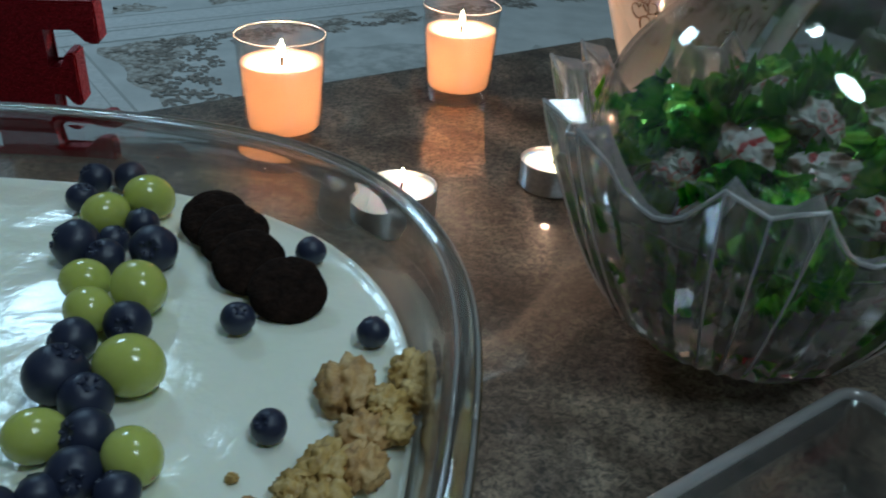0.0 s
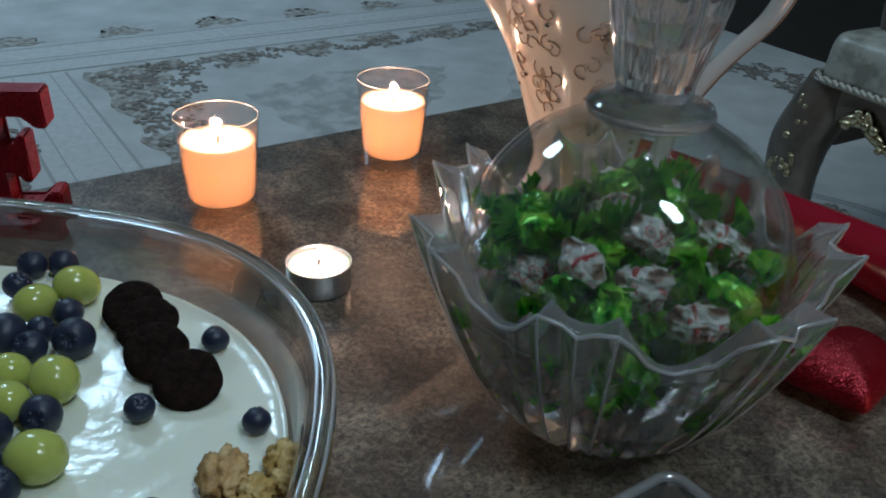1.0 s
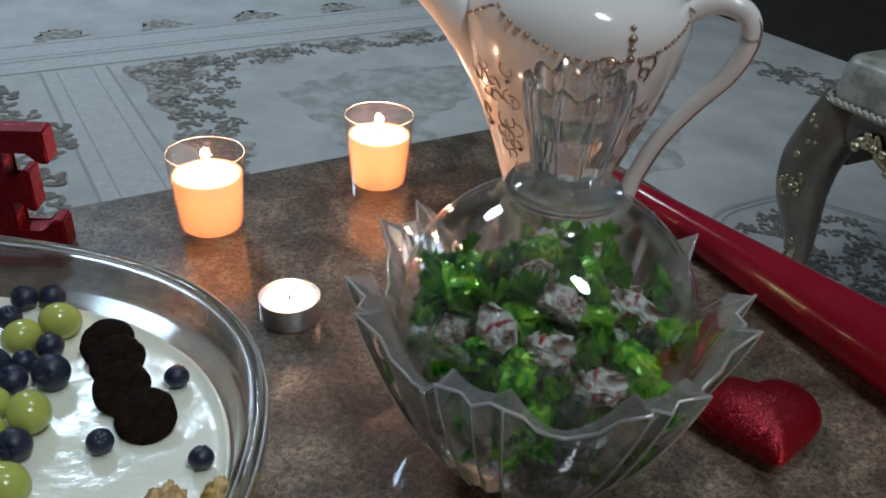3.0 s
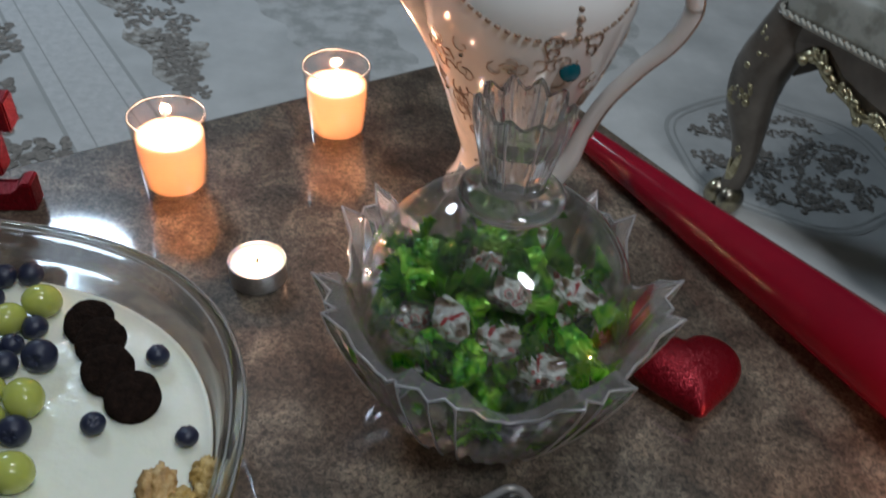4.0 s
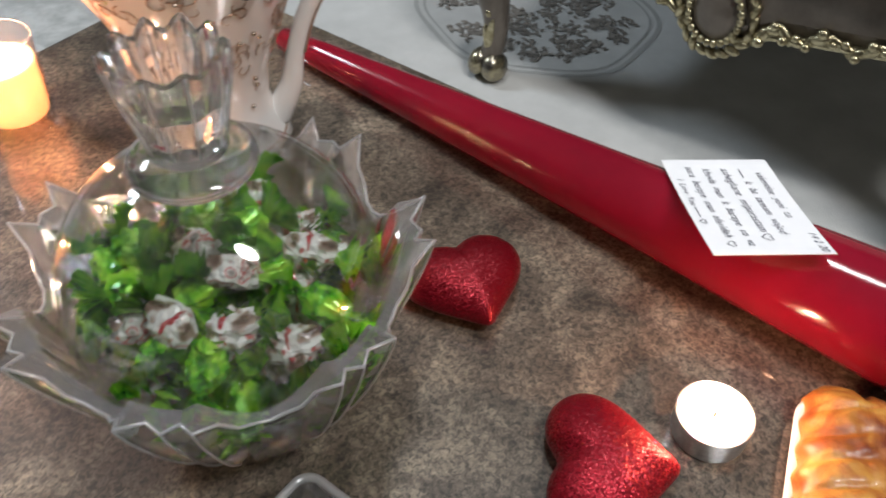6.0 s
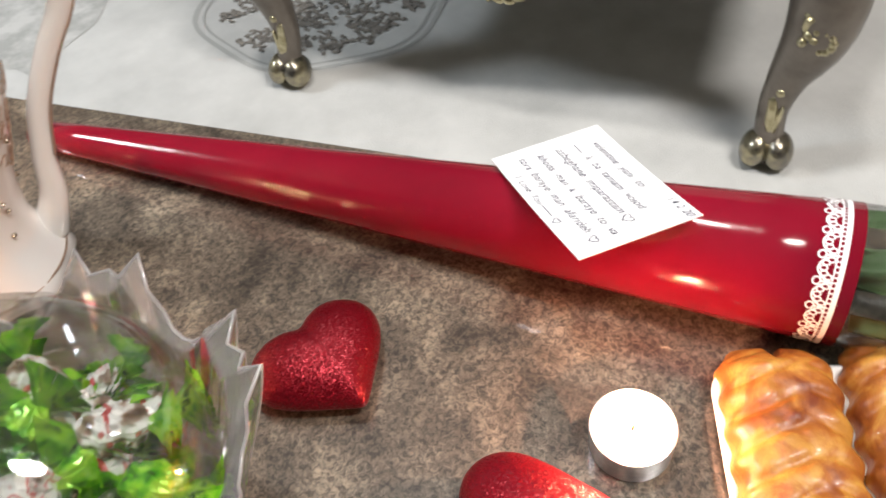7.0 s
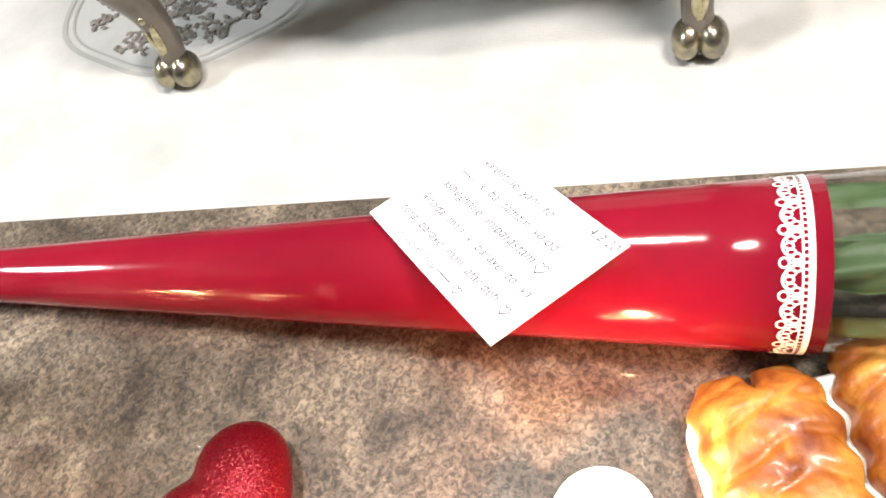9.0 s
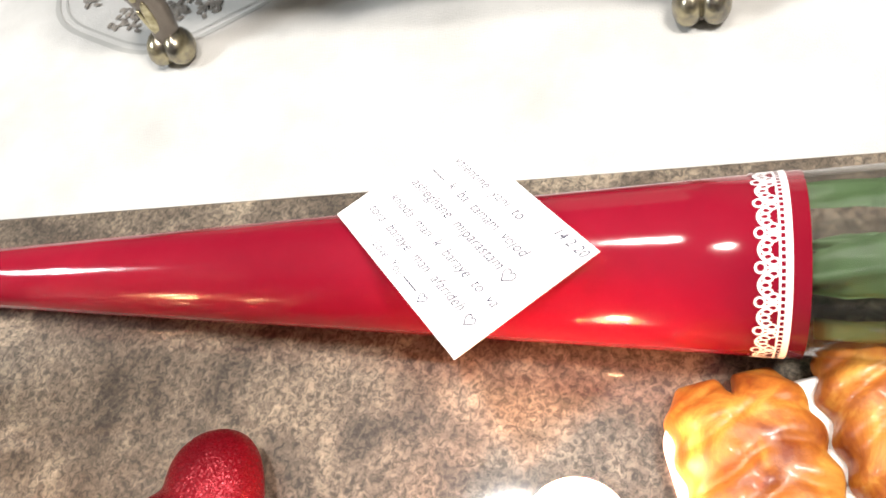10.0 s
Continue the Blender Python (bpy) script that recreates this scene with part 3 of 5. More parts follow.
candy_bowl = thing("candy_bowl", "cut crystal candy bowl with pointed rim and dome lid", "bowl", pose(*BOWL, 0))
OUTER = [(0.0350, 0.0022), (0.0465, 0.0085), (0.0575, 0.020), (0.0660, 0.036), (0.0725, 0.055), (0.0770, 0.072)]
bowl_body = part("bowl_body", skin([(0, 0.0005), (0.026, 0.0005), (0.0275, 0.0012)] + OUTER + [(0.0785, 0.0795), (0.0783, 0.0810)],
                 [(0.0735, 0.0812), (0.0722, 0.0800), (0.0665, 0.066), (0.0590, 0.050), (0.0490, 0.034), (0.0365, 0.0225), (0.02, 0.0155), (0, 0.0135)], 84, bowl_shape(False), bowl_shape(True)), CRYSTAL, candy_bowl)
bowl_body.data.set_sharp_from_angle(angle=radians(11))
bowl_body.data.materials.append(RIM_GLASS)
for face in bowl_body.data.polygons:       # the broad top facet of the rim, whitened for the ceiling light it refracts
    x, y, z = face.normal
    if face.center.z > 0.078 and z > 0.35:
        face.material_index = 1
part("foot_ring", sweep([(0.0285 * math.cos(2 * math.pi * i / 60), 0.0285 * math.sin(2 * math.pi * i / 60), 0.0013) for i in range(61)], 0.0010, 8), EDGE_GLASS, candy_bowl, "pale rod for the glint on the glass foot")
part("rim_edge", sweep([bowl_shape(False)(LOBE0 + 2 * math.pi * i / 84, 0.0781, 0.0811) for i in range(85)], 0.0008, 6), EDGE_GLASS, candy_bowl, "pale rod for the glint on the glass edge")
for k in range(FLAPS):                     # a thin pale rod down the crest of each prong, drawing its glint
    for d in (-8.571, 0, 8.571):
        a = LOBE0 + k * STEP + radians(d)
        p = [bowl_shape(False)(a, r, z) for r, z in OUTER[2:] + [(0.0783, 0.0810)]]
        part("ridge_glint", sweep(smooth_path(p, 4), 0.0005, 6), EDGE_GLASS, candy_bowl)
DOME = [(0.0690, 0.0735), (0.0700, 0.079), (0.0702, 0.088), (0.0682, 0.102), (0.0612, 0.119), (0.0478, 0.1345), (0.0318, 0.1447), (0.0215, 0.1487)]
dome_line = smooth_path(DOME, 4)
lid = part("lid", lathe(dome_line + [(r - 0.0017, z - 0.0012) for r, z in dome_line[::-1]], 96), DOME_GLASS, candy_bowl, "clear glass dome lid")
part("lid_rim", sweep([(0.0688 * math.cos(2 * math.pi * i / 96), 0.0688 * math.sin(2 * math.pi * i / 96), 0.0738) for i in range(97)], 0.0014, 8), CRYSTAL, lid, "rounded glass rim")


def flute(a, r, z):
    h = min(1, max(0, (z - 0.163) / 0.03))
    rr = 1.14 * r * (1 + 0.06 * h * math.cos(10 * a))
    top = max(0, (z - 0.19) / 0.01)
    return rr * math.cos(a), rr * math.sin(a), z + 0.0022 * top * math.cos(10 * a) * min(1, r / 0.012)


part("collar", lathe([(0, 0.1488), (0.0215, 0.1488), (0.0248, 0.1502), (0.0258, 0.1525), (0.0246, 0.1548), (0.020, 0.1565), (0.015, 0.1588), (0, 0.1588)], 64), CRYSTAL, lid)
part("knob", lathe([(0, 0.159), (0.0135, 0.159), (0.0134, 0.163), (0.0150, 0.172), (0.0172, 0.184), (0.0187, 0.194), (0.0186, 0.1995), (0.0172, 0.2008), (0.0155, 0.199), (0.0145, 0.190), (0.0105, 0.180), (0, 0.176)], 64, shape=flute), CRYSTAL, lid, "fluted crystal knob", False)
# bright streaks down the knob's flutes, drawn as pale rods
for k in range(10):
    a = k * math.pi / 5
    part("knob_glint", sweep([flute(a, r, z) for r, z in ((0.0134, 0.163), (0.015, 0.172), (0.0172, 0.184), (0.0187, 0.194), (0.0186, 0.1995))], 0.0006, 6), EDGE_GLASS, lid)


# ---- teapot ----
TEAPOT = (0.3175, 0.682)
pot = thing("teapot", "white porcelain teapot with silver ornament", "teapot", pose(*TEAPOT, 0, 0, 0, 0))


def pot_shape(a, r, z):
    low = max(0, 1 - z / 0.05)
    k = 1 + 0.05 * low * math.cos(6 * a)
    return r * k * math.cos(a), r * k * math.sin(a), z


part("body", lathe([(0, 0.001), (0.040, 0.001), (0.043, 0.004), (0.041, 0.012), (0.035, 0.026), (0.033, 0.040), (0.037, 0.062), (0.047, 0.09), (0.058, 0.118), (0.067, 0.145), (0.0715, 0.168), (0.070, 0.182), (0.060, 0.194), (0.050, 0.199), (0.046, 0.202), (0, 0.202)], 72, shape=pot_shape), PORCELAIN, pot)
part("pot_lid", lathe([(0, 0.2025), (0.048, 0.2025), (0.049, 0.205), (0.043, 0.210), (0.028, 0.217), (0.012, 0.221), (0.007, 0.226), (0.011, 0.233), (0.009, 0.240), (0, 0.242)], 56), PORCELAIN, pot)
part("spout", rod([(-0.004, -0.004, 0.03, 0.022), (-0.012, -0.004, 0.066, 0.027), (-0.028, -0.005, 0.11, 0.0265), (-0.052, -0.006, 0.145, 0.0215), (-0.082, -0.007, 0.175, 0.0155), (-0.116, -0.008, 0.199, 0.0108), (-0.130, -0.008, 0.206, 0.009)], 24, 8), PORCELAIN, pot)
part("handle", rod([(0.064, -0.004, 0.178, 0.0065), (0.082, -0.006, 0.188, 0.0068), (0.100, -0.008, 0.184, 0.0068), (0.106, -0.008, 0.168, 0.0065), (0.098, -0.006, 0.143, 0.006), (0.080, -0.003, 0.118, 0.0058), (0.064, -0.002, 0.092, 0.0058), (0.054, -0.002, 0.065, 0.006), (0.048, -0.002, 0.04, 0.0075), (0.036, 0.0, 0.016, 0.010)], 16, 8), PORCELAIN, pot)


def on_pot(a, z, lift=0.0007):
    prof = [(0.041, 0.012), (0.035, 0.026), (0.033, 0.04), (0.037, 0.062), (0.047, 0.09), (0.058, 0.118), (0.067, 0.145), (0.0715, 0.168), (0.07, 0.182), (0.06, 0.194)]
    r = np.interp(z, [p[1] for p in prof], [p[0] for p in prof]) + lift
    return Vector((r * math.cos(a), r * math.sin(a), z))


bm = bmesh.new()
for i in range(72):                       # the chain of dashes round the shoulder
    a = 2 * math.pi * i / 72
    swag = lambda b: 0.186 - 0.022 * abs(math.sin(1.5 * (b + 0.26)))
    sweep([on_pot(a, swag(a)), on_pot(a + 0.05, swag(a + 0.05))], 0.0011, 6, bm=bm)
part("chain_ornament", bm, DECOR, pot, "dashed dark silver chain")
bm = bmesh.new()
rnd = random.Random(5)
for centre in (-1.45, -2.5, -0.45):
    for k in range(30):
        z = 0.075 + 0.075 * rnd.random()
        a = centre + (rnd.random() - 0.5) * 0.75
        s = 1 if rnd.random() > 0.5 else -1
        pts = []
        for j in range(9):
            t = j / 8
            rr = 0.0062 * (1 - 0.75 * t)
            ang = s * t * 5.0 + k
            pts.append(on_pot(a + rr * math.cos(ang) / 0.055, z + rr * math.sin(ang), 0.0006))
        sweep(pts, [0.00045 * (1 - 0.4 * j / 8) for j in range(9)], 5, bm=bm)
tagged(part("scroll_ornament", bm, DECOR, pot, "bronze-silver scrollwork"), kind="stuff")
bm = bmesh.new()
for k in range(22):
    blob(0.0017, 0.0017, 0.0013, 8, bm, on_pot(-2.9 + 2.7 * rnd.random(), 0.03 + 0.12 * rnd.random(), 0.0008))
tagged(part("bead_ornament", bm, SILVER, pot, "small silver beads"), kind="stuff")
bm = bmesh.new()
for z, r in ((0.1835, 0.0020), (0.1780, 0.0028), (0.1720, 0.0022), (0.1665, 0.0026)):      # a drop of beads under the chain
    blob(r, r, r * 0.8, 10, bm, on_pot(-1.12, z, 0.0006))
for h in (-1, 1):                          # with a curl to each side
    for q, z0 in ((0.0075, 0.1625), (0.0050, 0.1560)):
        sweep([on_pot(-1.12 + h * (0.012 + q * (1 - 0.6 * j / 12) * math.cos(0.5 * j - 1.2)) / 0.068, z0 + q * (1 - 0.6 * j / 12) * math.sin(0.5 * j - 1.2), 0.0007) for j in range(13)], 0.0006, 6, bm=bm)
part("drop_ornament", bm, DECOR, pot, "bead drop with two curls")
g = part("gem", blob(0.0075, 0.003, 0.0065, 16), GEM, pot, "faceted teal gem", False)
g.location = on_pot(-1.10, 0.142, 0.0014)
g.rotation_euler = (radians(-20), 0, radians(27))
bm = bmesh.new()
p = smooth_path([(0.064, -0.004, 0.178), (0.082, -0.006, 0.188), (0.1, -0.008, 0.184), (0.106, -0.008, 0.168), (0.098, -0.006, 0.143), (0.08, -0.003, 0.118), (0.064, -0.002, 0.092), (0.054, -0.002, 0.065)], 6)
sweep([(x + 0.0052, y - 0.0044, z) for x, y, z in p], 0.0008, 6, bm=bm)
sweep([on_pot(a * 0.1, 0.012, 0.0004 + 0.0004) for a in range(0, 63)], 0.0007, 6, bm=bm)
part("silver_line", bm, DECOR, pot, "thin dark silver line")

# ---- pudding in a glass dish ----
PUD = (0.025, 0.331)
PA, PB = 0.1875, 0.180


def oval(a, r, z, n=2.5):
    c, s = math.cos(a), math.sin(a)
    k = (abs(c) ** n + abs(s) ** n) ** (-1 / n)
    return r * k * c * PA, r * k * s * PB, z


def on_oval(prof_out, prof_in):
    return skin(prof_out, prof_in, 128, oval, oval)


pud_dish = thing("glass_baking_dish", "oval clear glass dish holding cream pudding", "dish", pose(*PUD, 0))
part("dish_body", on_oval([(0, 0.0005), (0.80, 0.0005), (0.87, 0.004), (0.915, 0.018), (0.945, 0.040), (0.955, 0.050), (0.985, 0.054), (1.0, 0.0575), (1.002, 0.0605), (0.99, 0.0635)],
                          [(0.965, 0.0625), (0.942, 0.058), (0.925, 0.048), (0.893, 0.02), (0.855, 0.0095), (0.80, 0.0062), (0, 0.0062)]), BAKEGLASS, pud_dish)
for r, z, w in ((0.994, 0.0620, 0.0008), (0.962, 0.0622, 0.0006)):      # pale rods that draw the glints on the folds of the glass rim
    part("rim_glint", sweep([oval(2 * math.pi * i / 128, r, z) for i in range(129)], w, 6), EDGE_GLASS, pud_dish, "pale rod for the glint on the rounded glass rim")
bm = bmesh.new()
loops = []
for r, z in [(0, 0.0066), (0.80, 0.0066), (0.85, 0.0098), (0.889, 0.021), (0.902, 0.0325), (0.896, 0.0335)] + [(0.89 - 0.89 * (i / 26) ** 1.0, 0.0322) for i in range(26)]:
    loop = []
    for i in range(128):
        x, y, h = oval(2 * math.pi * i / 128, max(r, 1e-4), z)
        if z > 0.032:
            h += 0.0011 * noise.noise(Vector((x * 28, y * 28, 3))) + 0.0005 * noise.noise(Vector((x * 80, y * 80, 7)))
        loop.append((x, y, h))
    loops.append(loop)
rings(bm, loops, cap_first=True, cap_last=True)
pud = tagged(part("pudding", bm, CREAM, None), "pale cream pudding with a glossy smooth top", "pudding")
pud.location = (*PUD, 0)
CZ = 0.0325


def pud_xy(x, y):
    """Toppings are laid out in the pudding's own, slightly skewed frame."""
    return 1.0057 * x - 0.0157 * y + 0.0114, 0.0863 * x + y - 0.0056


def berry_proto():
    ob = thing("blueberry", "dark blue blueberry resting on the pudding", "blueberry", None, "blueberries on the pudding")
    bm = bmesh.new()
    bmesh.ops.create_uvsphere(bm, u_segments=24, v_segments=18, radius=1)
    for v in bm.verts:
        d = math.hypot(v.co.x, v.co.y)
        if v.co.z > 0.5 and d < 0.36:
            v.co.z -= 0.22 * (1 - d / 0.36)
        elif v.co.z > 0.5 and d < 0.5:
            v.co.z += 0.05
        v.co *= 1 + 0.03 * noise.noise(v.co * 1.5)
        v.co.z *= 0.92
    part("berry", bm, BERRY, ob)
    bm = bmesh.new()
    for k in range(5):
        a = k * 2 * math.pi / 5
        sweep([(0.2 * math.cos(a), 0.2 * math.sin(a), 0.74), (0.33 * math.cos(a), 0.33 * math.sin(a), 0.88), (0.45 * math.cos(a), 0.45 * math.sin(a), 0.9)], [0.07, 0.1, 0.02], 5, bm=bm)
    part("calyx", bm, BERRY, ob)
    return ob


rnd = random.Random(3)


def spread(proto, spots, squash=(1, 1, 1), tilt=60):
    """Copies of a unit-sized thing at (x, y, radius) or (x, y, radius, height)."""
    for i, s in enumerate(spots):
        x, y = pud_xy(s[0], s[1])
        r = s[2] * 0.96
        z = s[3] if len(s) > 3 else CZ + r * 0.86
        m = pose(x, y, z, rnd.uniform(-tilt, tilt), rnd.uniform(-tilt, tilt), rnd.uniform(0, 360)) @ Matrix.Diagonal((r * squash[0], r * squash[1], r * squash[2], 1))
        if i == 0:
            proto.matrix_basis = m
        else:
            ob = copy_thing(proto, Matrix())
            ob.matrix_basis = m


spread(berry_proto(), [(0.030, 0.491, 0.0076), (0.032, 0.473, 0.0071), (0.044, 0.494, 0.0076), (0.049, 0.431, 0.010), (0.065, 0.453, 0.0072), (0.059, 0.440, 0.0064), (0.062, 0.425, 0.0078), (0.078, 0.431, 0.0096),
                       (0.136, 0.439, 0.0064), (0.121, 0.392, 0.0063), (0.168, 0.388, 0.0060), (0.145, 0.340, 0.0057), (0.087, 0.384, 0.0082), (0.074, 0.373, 0.0083), (0.078, 0.354, 0.0104), (0.090, 0.346, 0.0084)])
spread(berry_proto(), [(0.097, 0.331, 0.0082), (0.100, 0.317, 0.0079), (0.113, 0.312, 0.0066), (0.094, 0.310, 0.0065), (0.085, 0.303, 0.0075), (0.102, 0.298, 0.0078)])


def grape_proto():
    ob = thing("green_grape", "shiny pale green grape resting on the pudding", "grape", None, "grapes on the pudding")
    part("berry", blob(1.12, 0.98, 0.98, 24, wobble=0.03, freq=1.2), GRAPE, ob)
    part("stem_scar", blob(0.03, 0.10, 0.10, 10, at=(-1.11, 0, 0)), WALNUT, ob, "brown stem scar")
    return ob


spread(grape_proto(), [(0.062, 0.470, 0.0113), (0.050, 0.455, 0.0105), (0.084, 0.402, 0.0112), (0.063, 0.407, 0.0094), (0.072, 0.389, 0.0096), (0.098, 0.359, 0.0116), (0.084, 0.329, 0.0094), (0.113, 0.323, 0.0094)], (0.9, 0.9, 0.9), tilt=25)


def cookie(x, y, r, z, rx, ry, seed):
    bm = bmesh.new()
    loops = []
    for q, h in ((0.0, -0.22), (0.7, -0.22), (0.92, -0.16), (1.0, 0.0), (0.97, 0.12), (0.86, 0.21), (0.6, 0.27), (0.3, 0.29), (0.0, 0.29)):
        loop = []
        for i in range(40):
            a = 2 * math.pi * i / 40
            k = 1 + 0.06 * noise.noise(Vector((math.cos(a) * 1.6, math.sin(a) * 1.6, seed))) + 0.03 * noise.noise(Vector((math.cos(a) * 6, math.sin(a) * 6, seed)))
            p = Vector((max(q, 0.002) * k * r * math.cos(a), max(q, 0.002) * k * r * math.sin(a), h * r))
            p.z += 0.0006 * noise.noise(p * 500 + Vector((seed, 0, 0)))
            loop.append(p)
        loops.append(loop)
    rings(bm, loops, cap_first=True, cap_last=True)
    ob = tagged(part("cocoa_cookie", bm, COCOA), "dark crumbly cocoa cookie lying on the pudding", "cookie", "cookies on the pudding")
    ob.matrix_basis = pose(*pud_xy(x, y), z, rx, ry, 0)


for i, (x, y, r, z, rx, ry) in enumerate([(0.093, 0.457, 0.0138, CZ + 0.0075, 30, 4), (0.105, 0.443, 0.0140, CZ + 0.0085, 28, -4), (0.116, 0.424, 0.0138, CZ + 0.0085, 30, 6), (0.134, 0.409, 0.0142, CZ + 0.0065, 26, 8)]):
    cookie(x, y, r, z, rx, ry, i + 1)


def walnut_piece(x, y, r, z, seed):
    bm = bmesh.new()
    bmesh.ops.create_icosphere(bm, subdivisions=4, radius=1)
    for v in bm.verts:
        p = v.co.copy()
        k = 1 - 0.26 * abs(noise.noise(p * 2.2 + Vector((seed, 0, 0)))) * 2.2 + 0.22 * noise.noise(p * 4.3 + Vector((0, seed, 0)))
        k -= 0.28 * math.exp(-(p.x / 0.12) ** 2) * (1 if p.z > -0.2 else 0)
        v.co = Vector((p.x * 1.0, p.y * 1.15, p.z * 0.75)) * (k * r)
    ob = tagged(part("walnut_piece", bm, WALNUT if seed < 2 or int(seed) % 4 == 0 else FLAKE), "wrinkled golden brown walnut kernel on the pudding", "walnut", "walnut pieces on the pudding")
    ob.matrix_basis = pose(*pud_xy(x, y), z, rnd.uniform(-30, 30), rnd.uniform(-30, 30), rnd.uniform(0, 360))


for i, (x, y, r) in enumerate([(0.164, 0.358, 0.0105), (0.183, 0.368, 0.0082), (0.178, 0.352, 0.0082), (0.172, 0.339, 0.0082), (0.165, 0.326, 0.0085), (0.158, 0.318, 0.0065), (0.180, 0.343, 0.0075), (0.174, 0.326, 0.008), (0.167, 0.312, 0.008), (0.157, 0.306, 0.007), (0.139, 0.323, 0.002), (0.146, 0.313, 0.003), (0.186, 0.358, 0.006)]):
    walnut_piece(x, y, r, CZ + r * 0.55, i + 1.3)


# ---- red letter ----
def letter_e(w, h, d):
    s, t, q = 0.3 * w, 0.16 * h, 0.13 * w
    out = [(0, 0), (w, 0), (w, 0.26 * h), (w - 0.8 * q, 0.26 * h), (w - 1.6 * q, t), (0.55 * w, t), (0.55 * w, 0.43 * h), (0.66 * w, 0.43 * h), (0.7 * w, 0.34 * h), (0.78 * w, 0.34 * h), (0.78 * w, 0.68 * h), (0.7 * w, 0.68 * h),
           (0.66 * w, 0.58 * h), (0.55 * w, 0.58 * h), (0.55 * w, h - t), (w - 1.6 * q, h - t), (w - 0.9 * q, 0.74 * h), (w - 0.1 * q, 0.74 * h), (w - 0.15 * q, h), (0, h), (0, h - 0.1 * h), (0.14 * w, h - 0.12 * h), (0.14 * w, 0.12 * h), (0, 0.1 * h)]
    bm = bmesh.new()
    a = [bm.verts.new((x, 0, z)) for x, z in out]
    b = [bm.verts.new((x, d, z)) for x, z in out]
    bm.faces.new(a)
    bm.faces.new(b[::-1])
    for i in range(len(out)):
        bm.faces.new((a[i], b[i], b[(i + 1) % len(out)], a[(i + 1) % len(out)]))
    bmesh.ops.bevel(bm, geom=list(bm.edges), offset=0.0012, segments=2, affect="EDGES")
    bmesh.ops.triangulate(bm, faces=[f for f in bm.faces if len(f.verts) > 4])
    return bm


ob = tagged(part("letter", letter_e(0.068, 0.088, 0.018), GLITTER, None, "", False), "standing red glitter block letter E with slab serifs", "letter")
ob.matrix_basis = pose(-0.074, 0.578, 0.0005, 0, 0, 12)


# ---- hearts ----
def heart(name, x, y, size, thick, turn, mat, label, tilt=0.0):
    """A puffy heart lying flat: its point is at -y before the turn."""
    bm = bmesh.new()
    seg, lv = 64, 10
    loops = []
    for j in range(-lv, lv + 1):
        f = math.cos(j / lv * math.pi / 2) ** 1.0
        z = math.sin(j / lv * math.pi / 2) * thick * (0.36 if j < 0 else 0.64)
        loop = []
        for i in range(seg):
            t = 2 * math.pi * i / seg
            hx = 16 * math.sin(t) ** 3 / 17
            hy = (13 * math.cos(t) - 5 * math.cos(2 * t) - 2 * math.cos(3 * t) - math.cos(4 * t)) / 17
            hy = hy * 0.95 + 0.12
            hx, hy = 0.64 * hx + 0.36 * math.sin(t), 0.64 * hy + 0.36 * math.cos(t) * 0.95
            ff = max(f, 0.004)
            p = Vector((hx * size * ff, hy * size * ff, z * (0.82 + 0.25 * max(0, 0.4 + hy * ff * 0.5))))
            loop.append(p)
        loops.append(loop)
    rings(bm, loops, cap_first=True, cap_last=True)
    low = min(v.co.z for v in bm.verts)
    ob = tagged(part(name, bm, mat), label, "heart")
    ob.matrix_basis = pose(x, y, -low + 0.0004, tilt, 0, turn)
    return ob


heart("glitter_heart", 0.4405, 0.5070, 0.0370, 0.031, 8, GLITTER, "puffy red glitter heart lying on the table")
heart("foil_heart", 0.474, 0.381, 0.0390, 0.031, 72, FOIL, "shiny red foil heart lying on the table")

# ---- rose cone ----
CT, CL = Vector((0.3695, 0.7860, 0)), Vector((0.6530, 0.3915, 0))
CD = (CL - CT).normalized()
CLEN = (CL - CT).length
R_TIP, R_LACE = 0.0085, 0.0332
CS = Vector((-CD.y, CD.x, 0))


def cone_ring(s, grow=0.0, n=40, a0=0.0, a1=2 * math.pi):
    r = R_TIP + (R_LACE - R_TIP) * s / CLEN
    c = CT + CD * s + Vector((0, 0, r + 0.0008))
    return [c + CS * ((r + grow) * math.cos(a0 + (a1 - a0) * i / n)) + Vector((0, 0, (r + grow) * math.sin(a0 + (a1 - a0) * i / n))) for i in range(n)]


def cone_shell(s0, s1, grow, thick, steps=12):
    bm = bmesh.new()
    loops = [cone_ring(s0 + (s1 - s0) * i / steps, grow) for i in range(steps + 1)]
    loops += [cone_ring(s1 + (s0 - s1) * i / steps, grow - thick) for i in range(steps + 1)]
    return rings(bm, loops, closed=True)


cone = thing("rose_cone", "long clear cone with red paper holding a rose", "flower wrap")
part("red_paper", cone_shell(0.0, CLEN + 0.0055, 0.0004, 0.0004), REDPAPER, cone, "glossy red paper sleeve")
part("clear_sleeve", cone_shell(CLEN - 0.03, CLEN + 0.20, -0.0002, 0.0003), FILM, cone, "clear plastic sleeve")


def on_cone(s, a, lift):
    r = R_TIP + (R_LACE - R_TIP) * s / CLEN
    c = CT + CD * s + Vector((0, 0, r + 0.0008))
    return c + CS * ((r + lift) * math.cos(a)) + Vector((0, 0, (r + lift) * math.sin(a)))


